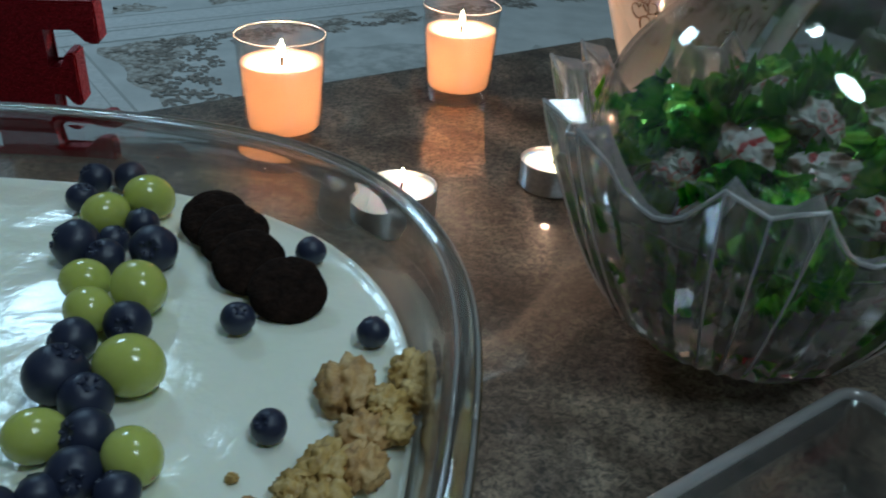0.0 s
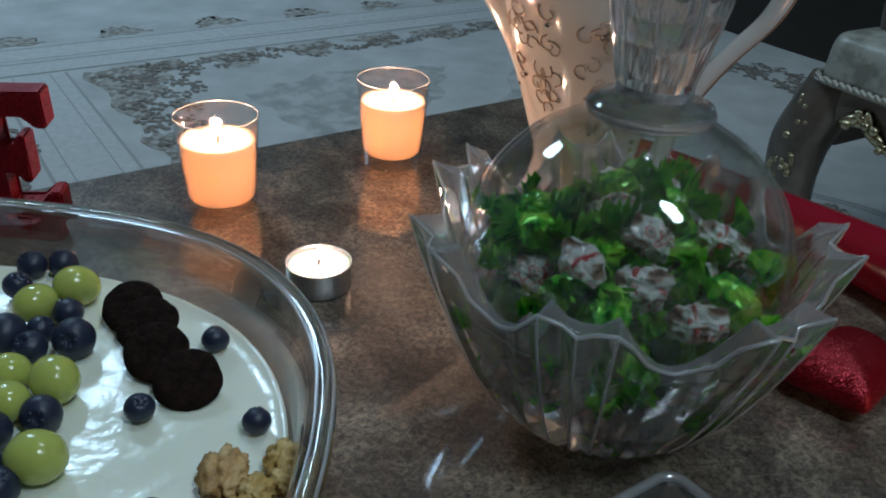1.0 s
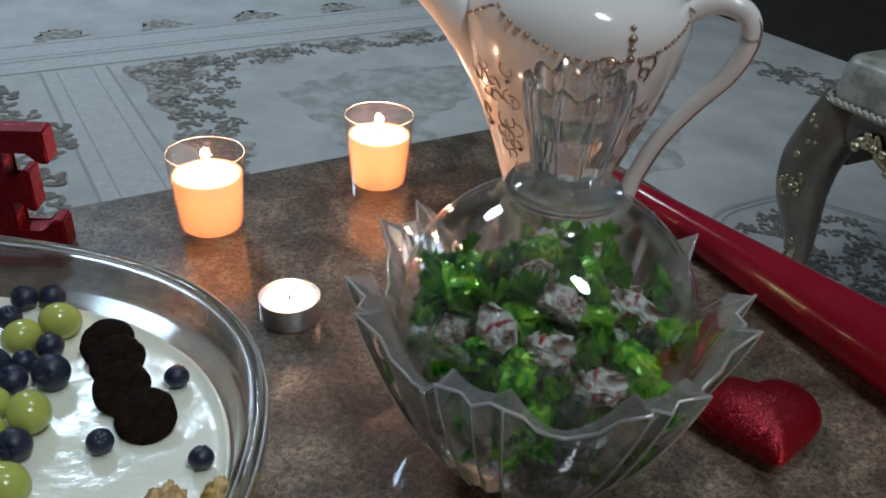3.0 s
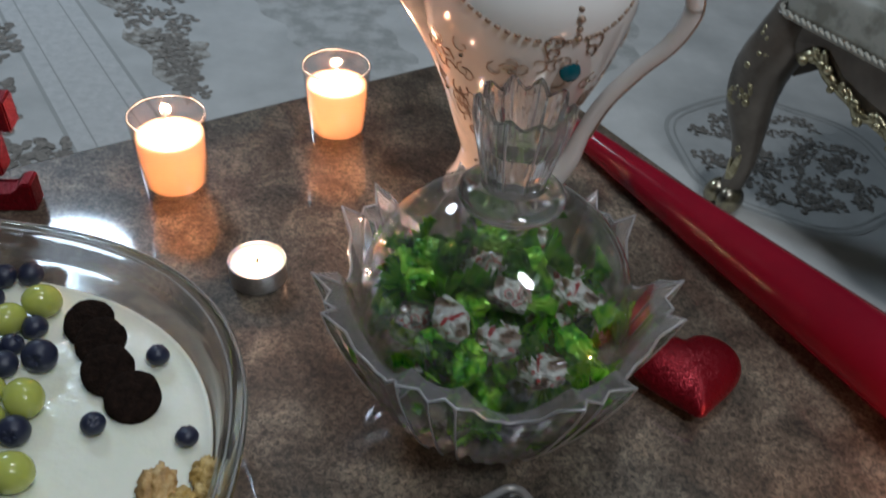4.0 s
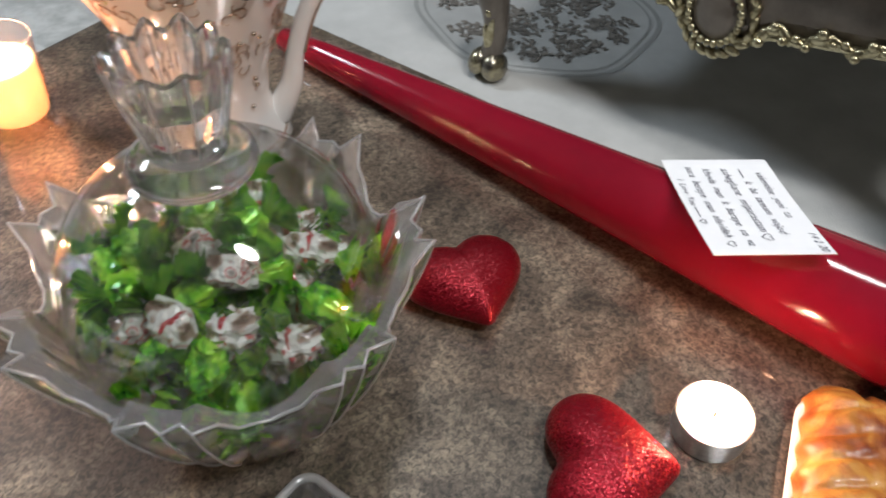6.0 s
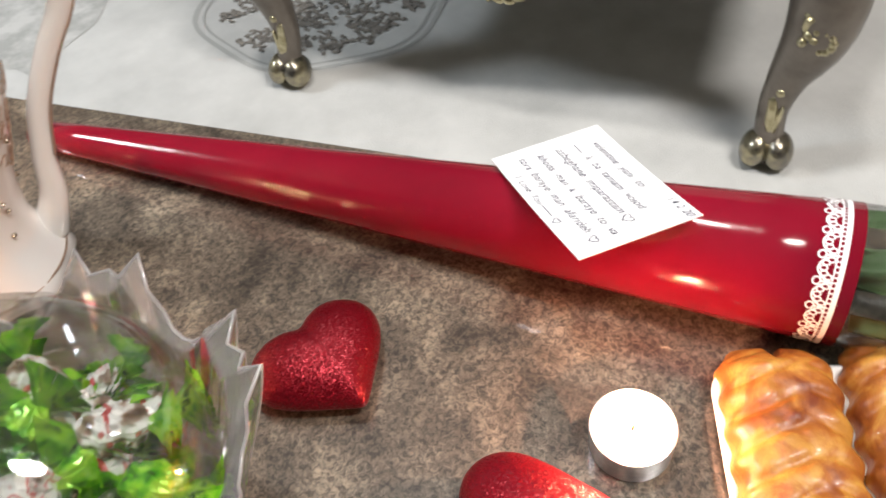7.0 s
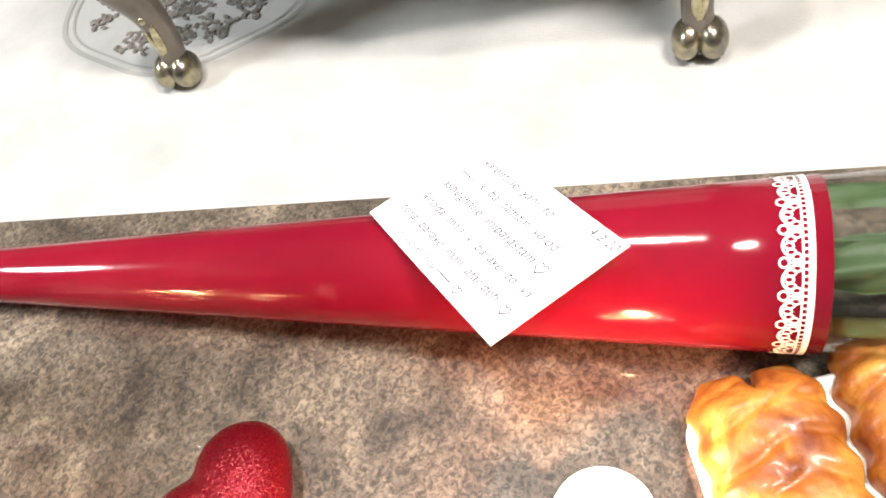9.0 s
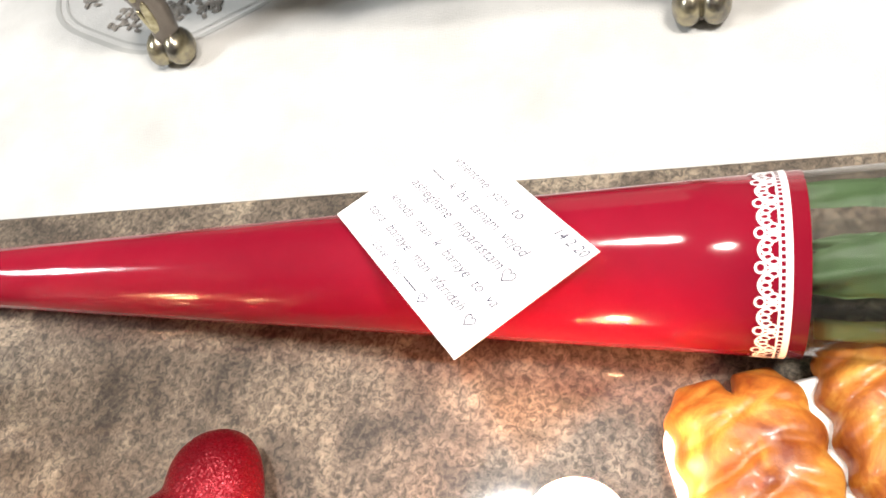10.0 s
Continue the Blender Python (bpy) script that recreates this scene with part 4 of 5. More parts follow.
def lace_piece():
    bm = bmesh.new()

    def stroke(f, n, w):
        prev = None
        for i in range(n + 1):
            s, a = f(i / n)
            s2, a2 = f(min(1, i / n + 0.02))
            s1, a1 = f(max(0, i / n - 0.02))
            ds, da = s2 - s1, (a2 - a1) * R_LACE
            l = math.hypot(ds, da) or 1
            os, oa = -da / l * w / 2, ds / l * w / 2 / R_LACE
            cur = (bm.verts.new(on_cone(s + os, a + oa, 0.0007)), bm.verts.new(on_cone(s - os, a - oa, 0.0007)))
            if prev:
                bm.faces.new((prev[0], prev[1], cur[1], cur[0]))
            prev = cur

    e = CLEN
    stroke(lambda t: (e - 0.0012, 2 * math.pi * t), 120, 0.0022)
    stroke(lambda t: (e - 0.0040, 2 * math.pi * t), 120, 0.0007)
    n = 18
    for k in range(n):
        a0 = 2 * math.pi * k / n
        da = 2 * math.pi / n
        for j in range(5):                     # the tiny holes' bars between the two lines
            aa = a0 + da * j / 5
            stroke(lambda t, aa=aa: (e - 0.0020 - 0.0020 * t, aa), 2, 0.0007)
        for q in range(-2, 3):                 # petals of each fan
            ang = q * 0.62
            cx, ca = e - 0.0048 - 0.0036 * math.cos(ang), a0 + da / 2 + 0.0040 * math.sin(ang) / R_LACE
            stroke(lambda t, cx=cx, ca=ca: (cx + 0.0015 * math.cos(2 * math.pi * t), ca + 0.0011 * math.sin(2 * math.pi * t) / R_LACE), 12, 0.0007)
        stroke(lambda t: (e - 0.0042 - 0.0064 * math.sin(math.pi * t) ** 0.6, a0 + da * t), 16, 0.0008)
        stroke(lambda t: (e - 0.0100 + 0.0016 * math.cos(2 * math.pi * t), a0 + 0.0017 * math.sin(2 * math.pi * t) / R_LACE), 12, 0.0008)
        stroke(lambda t: (e - 0.0040 - 0.0045 * t, a0), 3, 0.0008)
    return bm


part("lace_border", lace_piece(), LACE, cone, "white printed lace edging", False)


def leaf(s, a, length, width, turn, depth, curl):
    """A leaf blade close under the sleeve."""
    bm = bmesh.new()
    nx, ny = 14, 6
    grid = []
    for i in range(nx + 1):
        t = i / nx
        w = width * math.sin(math.pi * min(1, t * 0.97 + 0.02)) ** 0.75 * (1 - 0.25 * t) * (1 + 0.06 * math.sin(t * 40))
        row = []
        for j in range(-ny, ny + 1):
            u, v = t * length, w * j / ny
            ss = s + u * math.cos(turn) - v * math.sin(turn)
            aa = a + (u * math.sin(turn) + v * math.cos(turn)) / R_LACE
            lift = -depth - curl * (abs(j) / ny) ** 2 * 0.006 + 0.0015 * math.sin(t * 9 + abs(j))
            row.append(bm.verts.new(on_cone(ss, aa, lift)))
        grid.append(row)
    for i in range(nx):
        for j in range(2 * ny):
            bm.faces.new((grid[i][j], grid[i][j + 1], grid[i + 1][j + 1], grid[i + 1][j]))
    ext = bmesh.ops.solidify(bm, geom=list(bm.faces), thickness=0.0003)
    return bm


rose = thing("rose", "long green rose stem with leaves inside the cone", "rose")
part("stem", sweep([CT + CD * 0.05 + Vector((0, 0, 0.012)), CT + CD * (CLEN + 0.19) + Vector((0, 0, 0.036))], 0.0028, 10), STEM, rose)
for s, a, l, w, tn, dp, cu in ((CLEN - 0.012, 1.02, 0.115, 0.0150, -0.13, 0.004, 1), (CLEN - 0.008, 2.30, 0.110, 0.0170, -0.16, 0.004, 1), (CLEN + 0.004, 1.72, 0.060, 0.0090, 0.10, 0.012, 0.5),
                               (CLEN + 0.045, 1.62, 0.090, 0.0135, -0.30, 0.006, 1), (CLEN + 0.055, 2.75, 0.095, 0.0150, 0.15, 0.006, 1), (CLEN + 0.07, 0.75, 0.085, 0.0140, 0.30, 0.008, 1), (CLEN + 0.01, 3.5, 0.09, 0.0150, 0.0, 0.008, 1)):
    part("leaf", leaf(s, a, l, w, tn, dp, cu), LEAF, rose)

# ---- note card ----
KL, KT, KR, KB = (Vector(v) for v in ((0.5650, 0.5400, 0.0500), (0.6230, 0.5210, 0.0500), (0.6048, 0.4295, 0.0690), (0.5460, 0.4478, 0.0690)))
card_w, card_h = 0.5 * ((KR - KT).length + (KB - KL).length), 0.5 * ((KL - KT).length + (KB - KR).length)
KX = ((KR - KT) + (KB - KL)).normalized()
KY = ((KT - KL) + (KR - KB))
KY = (KY - KX * KY.dot(KX)).normalized()
KZ = KX.cross(KY)
KC = (KL + KT + KR + KB) / 4
CARD_M = Matrix(((KX.x, KY.x, KZ.x, KC.x), (KX.y, KY.y, KZ.y, KC.y), (KX.z, KY.z, KZ.z, KC.z), (0, 0, 0, 1)))
card = thing("note_card", "small white handwritten note card lying on the cone", "note card", CARD_M)
bm = bmesh.new()
gx, gy = 16, 10
for z in (0.0, -0.0004):
    vs = [[bm.verts.new(((i / gx - 0.5) * card_w, (j / gy - 0.5) * card_h, z + 0.0012 * (2 * i / gx - 1) ** 2)) for j in range(gy + 1)] for i in range(gx + 1)]
    for i in range(gx):
        for j in range(gy):
            bm.faces.new((vs[i][j], vs[i + 1][j], vs[i + 1][j + 1], vs[i][j + 1]))
bmesh.ops.bridge_loops(bm, edges=[e for e in bm.edges if e.is_boundary])
part("card_sheet", bm, CARD, card, "", False)


def written(text, x, y, size):
    cu = bpy.data.curves.new("writing", "FONT")
    cu.body, cu.size, cu.shear, cu.offset, cu.space_character = text, size, 0.25, 0.0, 1.05
    tmp = bpy.data.objects.new("writing", cu)
    scene.collection.objects.link(tmp)
    me = bpy.data.meshes.new_from_object(tmp.evaluated_get(bpy.context.evaluated_depsgraph_get()))
    bpy.data.objects.remove(tmp)
    bm = bmesh.new()
    bm.from_mesh(me)
    bpy.data.meshes.remove(me)
    bmesh.ops.transform(bm, matrix=Matrix.Translation((x, y, 0)), verts=bm.verts)
    for v in bm.verts:
        v.co.z = 0.00025 + 0.0012 * (2 * v.co.x / card_w) ** 2
    return part("writing", bm, INK, card, "thin black pen writing", False)


def pen(points, w=0.0005):
    bm = bmesh.new()
    ribbon(bm, points, w, 0.0, False)
    for v in bm.verts:
        v.co.z = 0.00025 + 0.0012 * (2 * v.co.x / card_w) ** 2
    return part("pen_stroke", bm, INK, card, "thin black pen stroke", False)


def pen_heart(x, y, s):
    pen([(x + s * 16 * math.sin(t) ** 3 / 17, y + s * (13 * math.cos(t) - 5 * math.cos(2 * t) - 2 * math.cos(3 * t) - math.cos(4 * t)) / 17) for t in [2 * math.pi * i / 30 for i in range(31)]])


hw, hh = card_w / 2, card_h / 2
written("valentine  yani  to", -hw + 0.014, hh - 0.011, 0.0062)
written("k  ba  tamam  vojod", -hw + 0.024, hh - 0.0205, 0.0062)
pen([(-hw + 0.011, hh - 0.0195), (-hw + 0.020, hh - 0.0195)], 0.0006)
written("asheghane  miparastam", -hw + 0.010, hh - 0.0300, 0.0066)
pen_heart(-hw + 0.080, hh - 0.0285, 0.0032)
written("khoda  man  k  baraye  to  va", -hw + 0.010, hh - 0.0405, 0.0062)
written("tora  baraye  man  afarideh", -hw + 0.008, hh - 0.0500, 0.0062)
pen_heart(-hw + 0.086, hh - 0.0490, 0.0026)
written("I  Love  You", -hw + 0.021, hh - 0.0580, 0.0052)
pen([(-hw + 0.0500, hh - 0.0565), (-hw + 0.0600, hh - 0.0565)], 0.0006)
pen_heart(-hw + 0.0645, hh - 0.0565, 0.0022)
written("14 2 20", hw - 0.020, hh - 0.0062, 0.0056)

# ---- pastries on a white plate ----
PD, PN = Vector((-0.6, -0.8, 0)), Vector((0.8, -0.6, 0))
P0 = Vector((0.6134, 0.3877, 0))


def pastry(offset, start, length, width, seed, label):
    bm = bmesh.new()
    nu, nv = 90, 28
    top = []
    for i in range(nu + 1):
        u = i / nu
        row = []
        for j in range(nv + 1):
            v = 2 * j / nv - 1
            end = min(1, (max(u, 0.0005) / 0.16)) ** 0.5 * min(1, (max(1 - u, 0.0005) / 0.12)) ** 0.5
            cleft = 0.10 * math.exp(-(v / 0.10) ** 2) * math.exp(-u / 0.06)
            w = width / 2 * (0.62 + 0.38 * end) * (1 + 0.05 * math.sin(u * 44 + 3 * seed) + 0.04 * noise.noise(Vector((u * 6, seed, v))))
            uu = u + cleft
            chev = u * 7.5 - abs(v - 0.28) * 0.75 + 0.15 * noise.noise(Vector((u * 5, v * 2, seed)))
            ridge = 1 - math.exp(-math.sin(math.pi * chev) ** 2 / 0.16)
            mid = math.exp(-((v - 0.28 - 0.06 * math.sin(u * 15)) / 0.14) ** 2)
            h = 0.0195 * (max(0, 1 - abs(v) ** 3.0)) ** 0.5 * end * (0.84 + 0.13 * ridge * (1 - mid) + 0.09 * mid)
            h += 0.0014 * noise.noise(Vector((u * 14, v * 5, seed))) * end * (1 - abs(v))
            p = P0 + PN * (offset + w * v) + PD * (start + uu * length)
            row.append(bm.verts.new((p.x, p.y, 0.0078 + max(0, h))))
        top.append(row)
    for i in range(nu):
        for j in range(nv):
            bm.faces.new((top[i][j], top[i][j + 1], top[i + 1][j + 1], top[i + 1][j]))
    rim = top[0] + [r[-1] for r in top[1:]] + top[-1][-2::-1] + [r[0] for r in top[-2:0:-1]]
    low = [bm.verts.new((v.co.x, v.co.y, 0.0074)) for v in rim]
    for i in range(len(rim)):
        bm.faces.new((rim[i], rim[(i + 1) % len(rim)], low[(i + 1) % len(rim)], low[i]))
    bm.faces.new(low)
    return tagged(part("braided_pastry", bm, PASTRY), label, "pastry", "pastries on the plate")


pastry(0.0, 0.0, 0.112, 0.052, 1.0, "glossy golden brown braided pastry on the plate")
pastry(0.0545, -0.003, 0.108, 0.052, 4.0, "glossy golden brown braided pastry beside another one")


def round_rect(x0, x1, y0, y1, r, n=8):
    pts = []
    for cx, cy, a in ((x1 - r, y1 - r, 0), (x0 + r, y1 - r, 90), (x0 + r, y0 + r, 180), (x1 - r, y0 + r, 270)):
        pts += [(cx + r * math.cos(radians(a + 90 * i / n)), cy + r * math.sin(radians(a + 90 * i / n))) for i in range(n + 1)]
    return pts


def plate():
    bm = bmesh.new()
    loops = []
    for grow, z in ((-0.02, 0.0005), (-0.012, 0.0008), (-0.003, 0.0065), (0.0, 0.0092), (-0.002, 0.0098), (-0.006, 0.0074), (-0.02, 0.0062)):
        loops.append([tuple((P0 + PN * a + PD * b)[:2]) + (z,) for a, b in round_rect(-0.029 - grow, 0.086 + grow, 0.008 - grow, 0.125 + grow, 0.016 + grow * 0.5)])
    rings(bm, loops, cap_first=True, cap_last=True)
    return bm


tagged(part("plate", plate(), DISHWHITE), "white rectangular plate under two pastries", "plate")

# ---- square pressed-glass dish ----
DC = Vector((0.338, 0.401, 0))


def square_dish():
    bm = bmesh.new()
    loops = []

    def at(g, z):
        return [tuple((DC + EB * a + ER * b)[:2]) + (z,) for a, b in round_rect(0.0 - g, 0.125 + g, 0.0 - g, 0.125 + g, 0.008 + max(g, -0.007))]
    for g, z in ((-0.020, 0.0005), (-0.014, 0.001), (-0.004, 0.022), (0.0, 0.030), (-0.0012, 0.0322), (-0.0040, 0.0316), (-0.009, 0.022), (-0.0165, 0.0065), (-0.03, 0.0052)):
        loops.append(at(g, z))
    return rings(bm, loops, cap_first=True, cap_last=True)


sq = thing("square_glass_dish", "square pressed clear glass dish on the table", "dish")
part("dish_body", square_dish(), CRYSTAL, sq)
bm = bmesh.new()
rd = random.Random(4)
for i in range(13):
    for j in range(13):
        p = DC + EB * (0.020 + 0.0071 * i + rd.uniform(-0.0015, 0.0015)) + ER * (0.020 + 0.0071 * j + rd.uniform(-0.0015, 0.0015))
        blob(rd.uniform(0.0030, 0.0044), rd.uniform(0.0026, 0.0040), rd.uniform(0.0016, 0.0032), 8, bm, (p.x, p.y, 0.0054), Matrix.Rotation(rd.uniform(0, 3), 4, "Z"))
part("pressed_relief", bm, CRYSTAL, sq, "knobbly pressed pattern")
# the rim's highlight is added as a pale rod along its top
edge = [DC + EB * a + ER * b for a, b in round_rect(0.001, 0.124, 0.001, 0.124, 0.008)]
part("dish_rim", sweep([(p.x, p.y, 0.0322) for p in edge + edge[:1]], 0.0021, 8), EDGE_GLASS, sq, "pale rod for the highlight on the pressed glass rim")

# ---- wrapped candies in the crystal bowl ----
def candy_proto(kind, seed):
    ob = thing("wrapped_candy", "wrapped candy with green foil twists in the bowl" if kind else "wrapped candy in shiny white and brown paper", "candy", None, "candies in the bowl")
    body = blob(0.0118, 0.0086, 0.0080, 20, wobble=0.36, freq=2.5, seed=seed)
    for v in body.verts:
        v.co.z = max(-0.0068, min(0.0068, v.co.z)) + 0.0006 * math.sin(v.co.x * 1500 + v.co.y * 700)
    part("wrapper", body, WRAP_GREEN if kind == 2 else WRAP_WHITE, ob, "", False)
    if kind != 2:
        part("print_band", blob(0.0032, 0.0089, 0.0072, 14, at=(0.001, 0, 0.0004), wobble=0.2, freq=2.0, seed=seed + 2), PRINT_RED, ob, "red printed band", False)
    for s in (-1, 1):
        bm = bmesh.new()
        n = 17
        rows = []
        for i in range(6):
            t = i / 5
            row = []
            for j in range(n):
                a = (j / (n - 1) - 0.5) * (1.2 + 1.3 * t)
                w = 0.0030 + 0.0135 * t ** 0.8
                pleat = (0.0030 * t + 0.0006) * (1 if j % 2 else -1)
                row.append(bm.verts.new((s * (0.0098 + 0.0135 * t * math.cos(a * 0.7)), w * math.sin(a), pleat + 0.012 * t * noise.noise(Vector((j * 0.3, t * 1.5, seed + s))))))
            rows.append(row)
        for i in range(5):
            for j in range(n - 1):
                bm.faces.new((rows[i][j], rows[i][j + 1], rows[i + 1][j + 1], rows[i + 1][j]))
        bmesh.ops.solidify(bm, geom=list(bm.faces), thickness=0.00025)
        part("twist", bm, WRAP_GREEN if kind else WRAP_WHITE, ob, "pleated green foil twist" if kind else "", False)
    return ob


rc = random.Random(21)
spots = []
for z, rmax, count in ((0.027, 0.020, 4), (0.042, 0.037, 10), (0.057, 0.047, 16), (0.071, 0.052, 19), (0.084, 0.051, 18), (0.096, 0.041, 12), (0.106, 0.020, 4)):
    made = []
    tries = 0
    while len(made) < count and tries < 4000:
        tries += 1
        a, q = rc.uniform(0, 2 * math.pi), rmax * math.sqrt(rc.random())
        p = (q * math.cos(a), q * math.sin(a))
        if all(math.hypot(p[0] - o[0], p[1] - o[1]) > 0.0185 for o in made):
            made.append(p)
    spots += [(x, y, z + rc.uniform(-0.004, 0.004)) for x, y in made]
protos = [candy_proto(1, 1.0), candy_proto(2, 4.0), candy_proto(1, 7.0), candy_proto(1, 9.0), candy_proto(2, 12.0)]
for i, (x, y, z) in enumerate(spots):
    m = pose(BOWL[0] + x, BOWL[1] + y, z, rc.uniform(-50, 50), rc.uniform(-35, 35), rc.uniform(0, 360))
    pr = protos[i % 5]
    if i < 5:
        pr.matrix_basis = m
    else:
        copy_thing(pr, m)


# ---- armchair ----
CHAIR = Matrix(((0.585, 0.811, 0, 0.697), (-0.811, 0.585, 0, 1.288), (0, 0, 1, FLOOR), (0, 0, 0, 1)))
W = 0.70
chair = thing("armchair", "carved silver-taupe armchair with gilded ornament and satin seat", "armchair", CHAIR)


def mirror(ctrl, s):
    return [(x if s < 0 else W - x, *r) for x, *r in ctrl]


def leaf_chain(bm, pts, size, rnd):
    """Small carved leaves, overlapping, along a line."""
    for i in range(len(pts) - 1):
        a, b = Vector(pts[i]), Vector(pts[i + 1])
        d = (b - a)
        rot = d.to_track_quat("X", "Z").to_matrix().to_4x4()
        s = size * (0.75 + 0.5 * rnd.random())
        blob(s * 1.3, s * 0.45, s * 0.55, 10, bm, a, rot @ Matrix.Rotation(rnd.uniform(-0.5, 0.5), 4, "Y"), 0.25, 2.0, i)
        blob(s * 0.55, s * 0.5, s * 0.5, 8, bm, a + Vector((0, -s * 0.35, s * 0.7 * (1 if i % 2 else -0.6))))


def tall(ctrl):
    """Legs drawn out to the seat's height."""
    return [(x, y, z if z < 0.05 else 0.05 + (z - 0.05) * 1.4, r) for x, y, z, r in ctrl]


rl = random.Random(8)
for s in (-1, 1):
    leg = part("front_leg", rod(mirror(tall([(0.014, -0.002, 0.014, 0.021), (0.013, -0.004, 0.034, 0.018), (0.016, 0.002, 0.07, 0.0185), (0.008, 0.004, 0.105, 0.024), (-0.008, 0.002, 0.145, 0.036), (-0.012, 0.006, 0.18, 0.041), (-0.002, 0.014, 0.215, 0.040), (0.008, 0.02, 0.248, 0.036)]), s), 16, 6), TAUPE, chair)
    bm = bmesh.new()
    fx = 0.012 if s < 0 else W - 0.012
    for k in (-1, 1):                      # two rolled lobes with a crease between them
        blob(0.0185, 0.026, 0.0245, 20, bm, (fx + 0.0135 * k, -0.010, 0.0250), Matrix.Rotation(-0.18 * k, 4, "Y"))
    blob(0.012, 0.014, 0.010, 14, bm, (fx, 0.012, 0.0105))
    part("scroll_foot", bm, FOOT, leg, "worn silver-gilt scroll foot")
    bm = bmesh.new()
    xs = lambda x: x if s < 0 else W - x
    lean = Matrix.Rotation(-0.12 * s, 4, "Y")
    blob(0.0075, 0.0045, 0.030, 16, bm, (xs(0.016), -0.0150, 0.078), lean, 0.2, 1.6, 3.0)      # a long leaf with a bud at its tip
    blob(0.0040, 0.0040, 0.024, 12, bm, (xs(0.009), -0.0155, 0.074), Matrix.Rotation(0.12 * s, 4, "Y"), 0.2, 1.6, 5.0)
    blob(0.0052, 0.0052, 0.0062, 12, bm, (xs(0.013), -0.0160, 0.116))
    part("shin_leaf", bm, GOLD, leg, "gilded carved leaf")
    bm = bmesh.new()
    leaf_chain(bm, [(xs(-0.004 + 0.010 * math.sin(k * 1.3)), -0.030 + 0.0016 * k, 0.205 + 0.0118 * k) for k in range(10)], 0.0095, rl)
    for k in range(9):
        a = k / 8 * 4.6
        blob(0.0058, 0.006, 0.0058, 8, bm, (xs(-0.012 + 0.019 * math.cos(a) * (1 - k / 14)), -0.030, 0.196 + 0.019 * math.sin(a) * (1 - k / 14)))
    part("knee_leaf", bm, GOLD, leg, "gilded carved acanthus")
    part("back_leg", rod(mirror(tall([(0.04, 0.66, 0.0, 0.015), (0.045, 0.63, 0.08, 0.018), (0.05, 0.60, 0.17, 0.024), (0.05, 0.59, 0.25, 0.027)]), s), 12, 5), TAUPE, chair)


def rail_low(x):
    """Height of the front rail's shaped lower edge: low behind the medallion, arched before each leg."""
    u = abs(x - W / 2) / (W / 2)
    return float(np.interp(u, (0, 0.10, 0.20, 0.32, 0.56, 0.66, 0.75, 0.86, 1.0), (0.212, 0.216, 0.236, 0.246, 0.262, 0.272, 0.294, 0.288, 0.268)))


SEAT = 0.080           # the rails and the seat stand this much over the knees' first height
bm = bmesh.new()
prev = None
for i in range(61):
    x = 0.02 + (W - 0.04) * i / 60
    z0, z1 = rail_low(x), 0.249 + SEAT
    cur = [bm.verts.new(p) for p in ((x, 0.0, z0), (x, -0.006, z0 + 0.02), (x, -0.004, z1), (x, 0.036, z1), (x, 0.036, z0))]
    if prev:
        for k in range(5):
            bm.faces.new((prev[k], prev[(k + 1) % 5], cur[(k + 1) % 5], cur[k]))
    else:
        bm.faces.new(cur)
    prev = cur
bm.faces.new(prev[::-1])
part("front_rail", bm, TAUPE, chair, "", False)
bm = bmesh.new()
sweep([(0.05 + (W - 0.1) * i / 60, -0.006, rail_low(0.05 + (W - 0.1) * i / 60)) for i in range(61)], 0.0055, 8, bm=bm)
part("gilded_edge", bm, GOLD, chair, "gilded rail edge")
for x0, x1 in ((0.06, 0.29), (0.41, 0.64)):
    bm = bmesh.new()
    leaf_chain(bm, [(x0 + (x1 - x0) * i / 17, -0.010, rail_low(x0 + (x1 - x0) * i / 17) + 0.004 + 0.006 * math.sin(i * 1.4)) for i in range(18)], 0.0115, rl)
    part("rail_carving", bm, GOLD, chair, "gilded leaf carving")
med = part("medallion", lathe([(0, 0.0), (0.036, 0.0), (0.040, 0.005), (0.037, 0.010), (0.031, 0.0085), (0.028, 0.011), (0.018, 0.0145), (0, 0.016)], 40), TAUPE, chair, "oval taupe medallion")
med.matrix_basis = pose(W / 2, -0.004, 0.244, 90, 0, 0) @ Matrix.Diagonal((0.92, 1.08, 1, 1))
bm = bmesh.new()
for k in range(24):
    a = 2 * math.pi * k / 24
    blob(0.0053, 0.0053, 0.0048, 8, bm, (0.0365 * math.cos(a), 0.0365 * math.sin(a), 0.011))
tagged(part("bead_ring", bm, GOLD, med, "ring of gilded beads"), kind="stuff")
bm = bmesh.new()
for k in range(22):
    a = 2 * math.pi * k / 22
    blob(0.0115, 0.006, 0.006, 8, bm, (0.052 * math.cos(a), 0.052 * math.sin(a), 0.004), Matrix.Rotation(a + 1.2 + rl.uniform(-0.6, 0.6), 4, "Z"), 0.3, 2.0, k)
part("leaf_wreath", bm, GOLD, med, "gilded leaf wreath")
for x in (0.012, W - 0.012):
    part("side_rail", slab([(x - 0.014, 0.03), (x + 0.014, 0.03), (x + 0.014, 0.60), (x - 0.014, 0.60)], 0.235, 0.249 + SEAT, 0.004), TAUPE, chair, "", False)
part("back_rail", slab([(0.03, 0.585), (W - 0.03, 0.585), (W - 0.03, 0.615), (0.03, 0.615)], 0.235, 0.249 + SEAT, 0.004), TAUPE, chair, "", False)


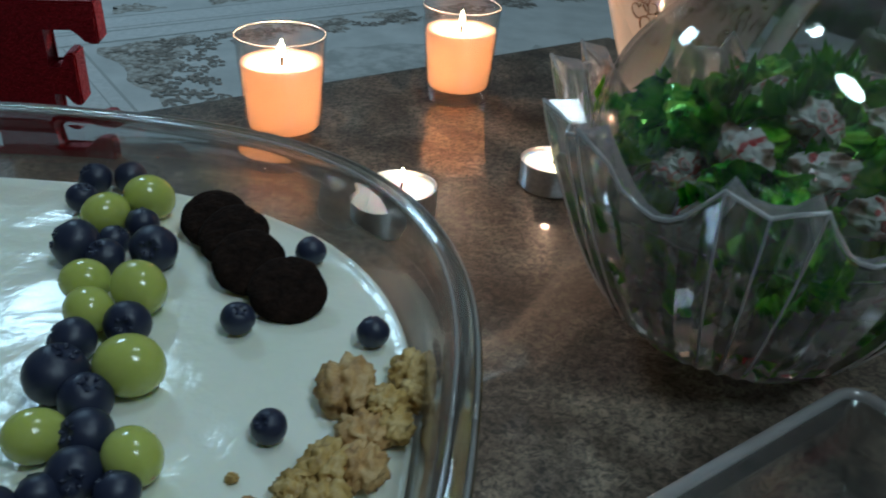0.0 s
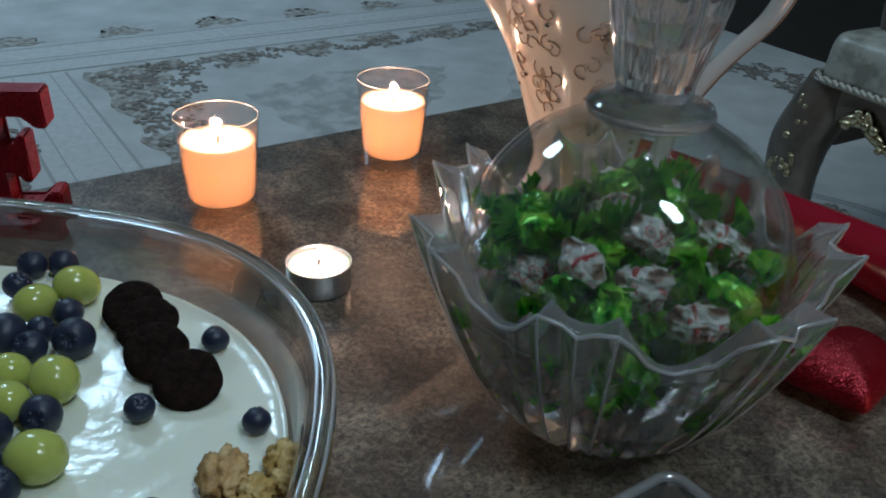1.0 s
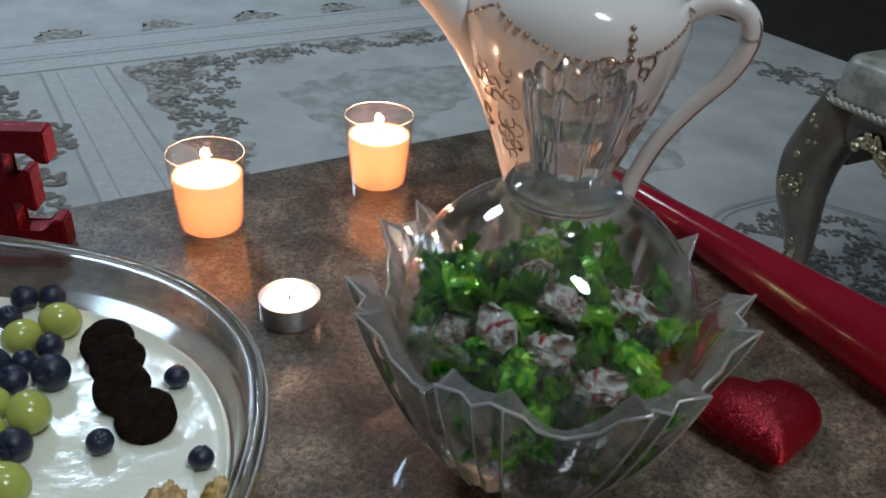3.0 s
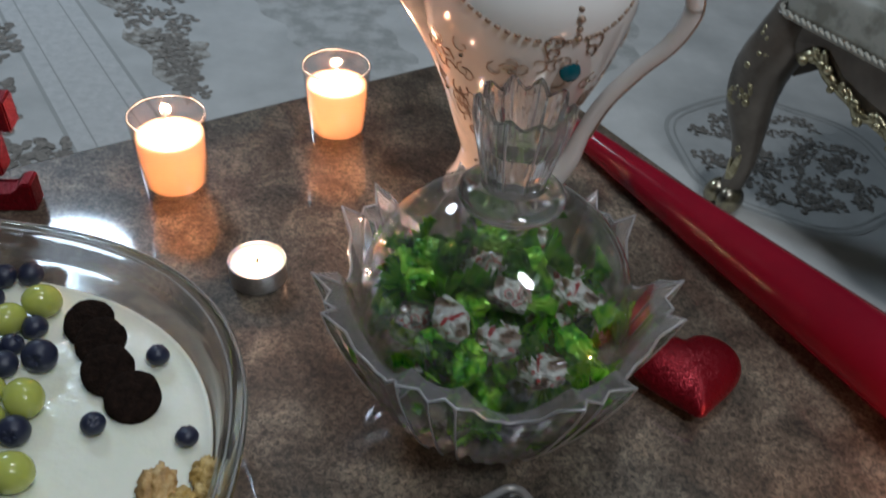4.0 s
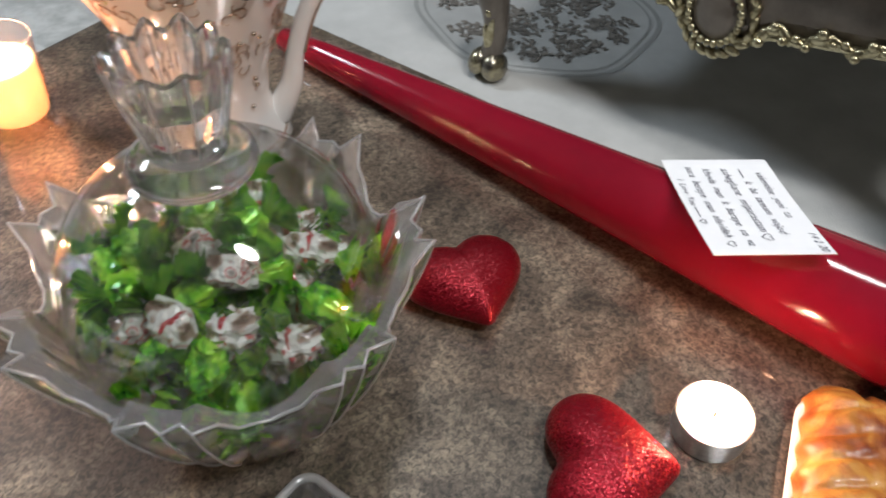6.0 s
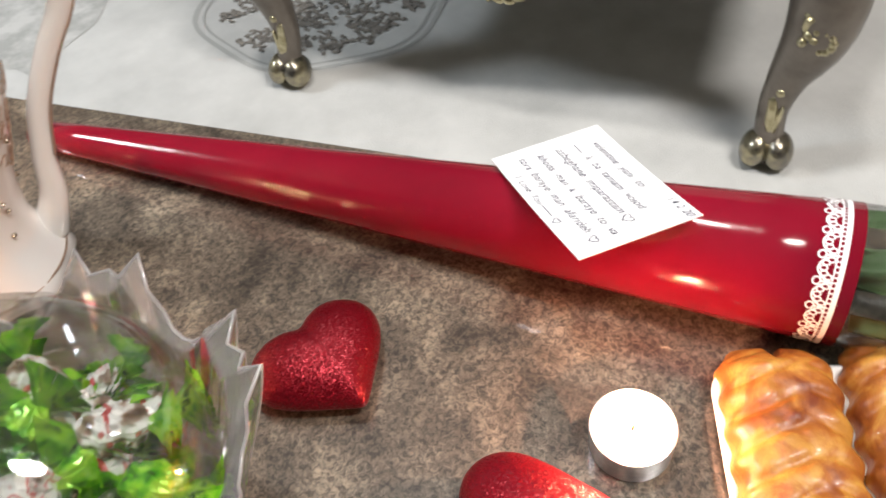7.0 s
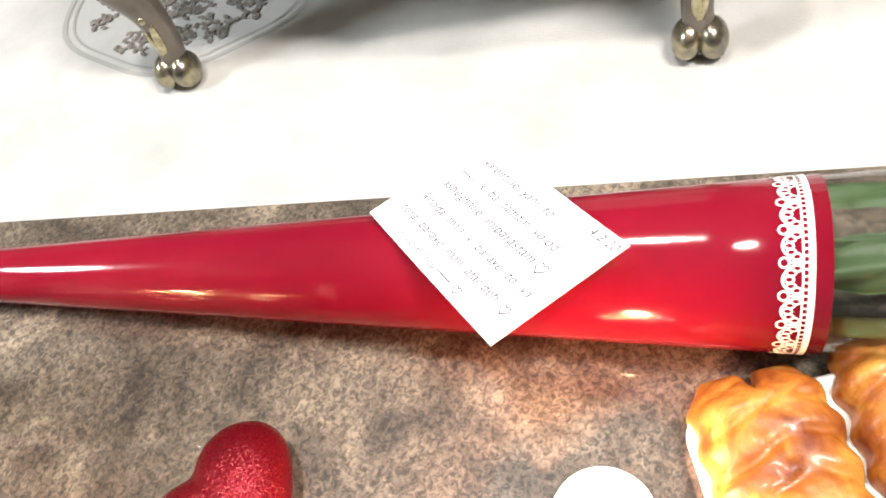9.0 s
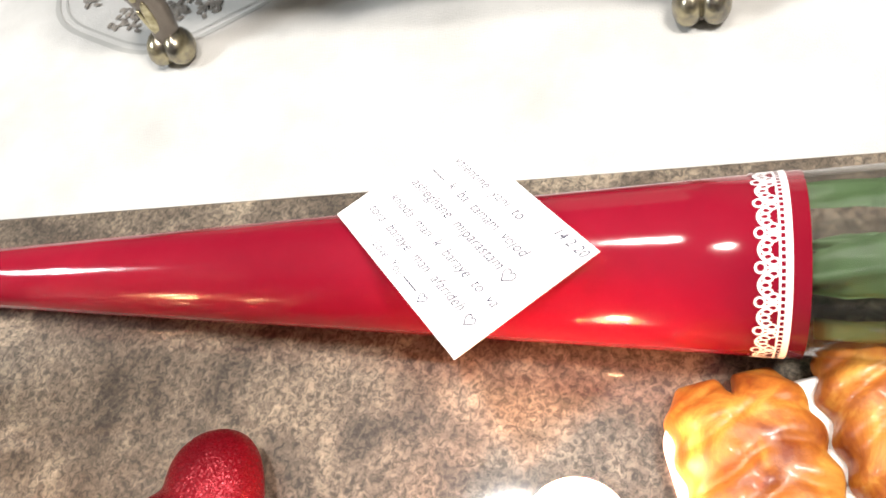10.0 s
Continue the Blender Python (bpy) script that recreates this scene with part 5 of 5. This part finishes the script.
def cushion(x0, x1, y0, y1, z0, z1):
    bm = bmesh.new()
    loops = []
    for k in range(9):
        t = k / 8
        g = -0.028 * (1 - math.sqrt(max(0, 1 - t ** 3)))
        loops.append([(x, y, z0 + (z1 - z0) * math.sin(t * math.pi / 2)) for x, y in round_rect(x0 - g, x1 + g, y0 - g, y1 + g, max(0.008, 0.035 + g))])
    n = len(loops[0])
    cx, cy = (x0 + x1) / 2, (y0 + y1) / 2
    for k in range(1, 5):
        q = 1 - k / 5
        loops.append([(cx + (x - cx) * q, cy + (y - cy) * q, z1 + 0.018 * (1 - q * q)) for x, y, z in loops[8]])
    return rings(bm, loops, cap_first=True, cap_last=True)


part("seat_cushion", cushion(-0.012, W + 0.012, -0.012, 0.60, 0.2495 + SEAT, 0.315 + SEAT), SATIN, chair, "pale grey-green damask satin")
bm = bmesh.new()
loop = round_rect(-0.016, W + 0.016, -0.016, 0.60, 0.035, 10)
for tw in (0, math.pi):
    pts = []
    for i in range(len(loop)):
        (xa, ya), (xb, yb) = loop[i], loop[(i + 1) % len(loop)]
        steps = max(1, int(math.hypot(xb - xa, yb - ya) / 0.003))
        for j in range(steps):
            pts.append((xa + (xb - xa) * j / steps, ya + (yb - ya) * j / steps))
    run, out = 0.0, []
    for i, (x, y) in enumerate(pts):
        run += 0.9
        out.append((x + 0.0022 * math.cos(run + tw) * 0.7, y + 0.0022 * math.cos(run + tw) * 0.7, 0.254 + SEAT + 0.0026 * math.sin(run + tw)))
    sweep(out, 0.0032, 5, bm=bm)
part("rope_trim", bm, ROPE, chair, "twisted silver rope piping")
for s in (-1, 1):
    part("arm", rod(mirror([(x, y, z + SEAT, r) for x, y, z, r in ((0.03, 0.10, 0.25, 0.022), (0.025, 0.09, 0.31, 0.02), (0.015, 0.11, 0.36, 0.024), (0.02, 0.15, 0.41, 0.02), (0.015, 0.17, 0.46, 0.022), (0.01, 0.13, 0.49, 0.026), (0.01, 0.22, 0.505, 0.024), (0.03, 0.45, 0.50, 0.022), (0.05, 0.60, 0.52, 0.022))], s), 12, 6), TAUPE, chair)
bm = bmesh.new()
rod([(x, y, z + SEAT, r) for x, y, z, r in ((0.05, 0.59, 0.25, 0.024), (0.03, 0.63, 0.5, 0.022), (0.02, 0.68, 0.75, 0.022), (0.10, 0.71, 0.88, 0.024), (W / 2, 0.73, 0.95, 0.03), (W - 0.10, 0.71, 0.88, 0.024), (W - 0.02, 0.68, 0.75, 0.022), (W - 0.03, 0.63, 0.5, 0.022), (W - 0.05, 0.59, 0.25, 0.024))], 12, 6, bm=bm)
part("back_frame", bm, TAUPE, chair)
bm = bmesh.new()
rows = []
for i in range(9):
    z = 0.27 + SEAT + 0.60 * i / 8
    y = 0.60 + 0.12 * ((z - 0.27 - SEAT) / 0.65)
    hw2 = W / 2 - 0.05 - (0.08 if i == 8 else 0)
    rows.append([(W / 2 + hw2 * math.cos(a) , y - 0.035 * math.sin(a) if math.sin(a) > 0 else y + 0.02, z) for a in [math.pi * k / 8 for k in range(9)] + [math.pi + 0.4, 2 * math.pi - 0.4]])
rings(bm, rows, cap_first=True, cap_last=True)
part("back_cushion", bm, SATIN, chair, "pale damask satin back")
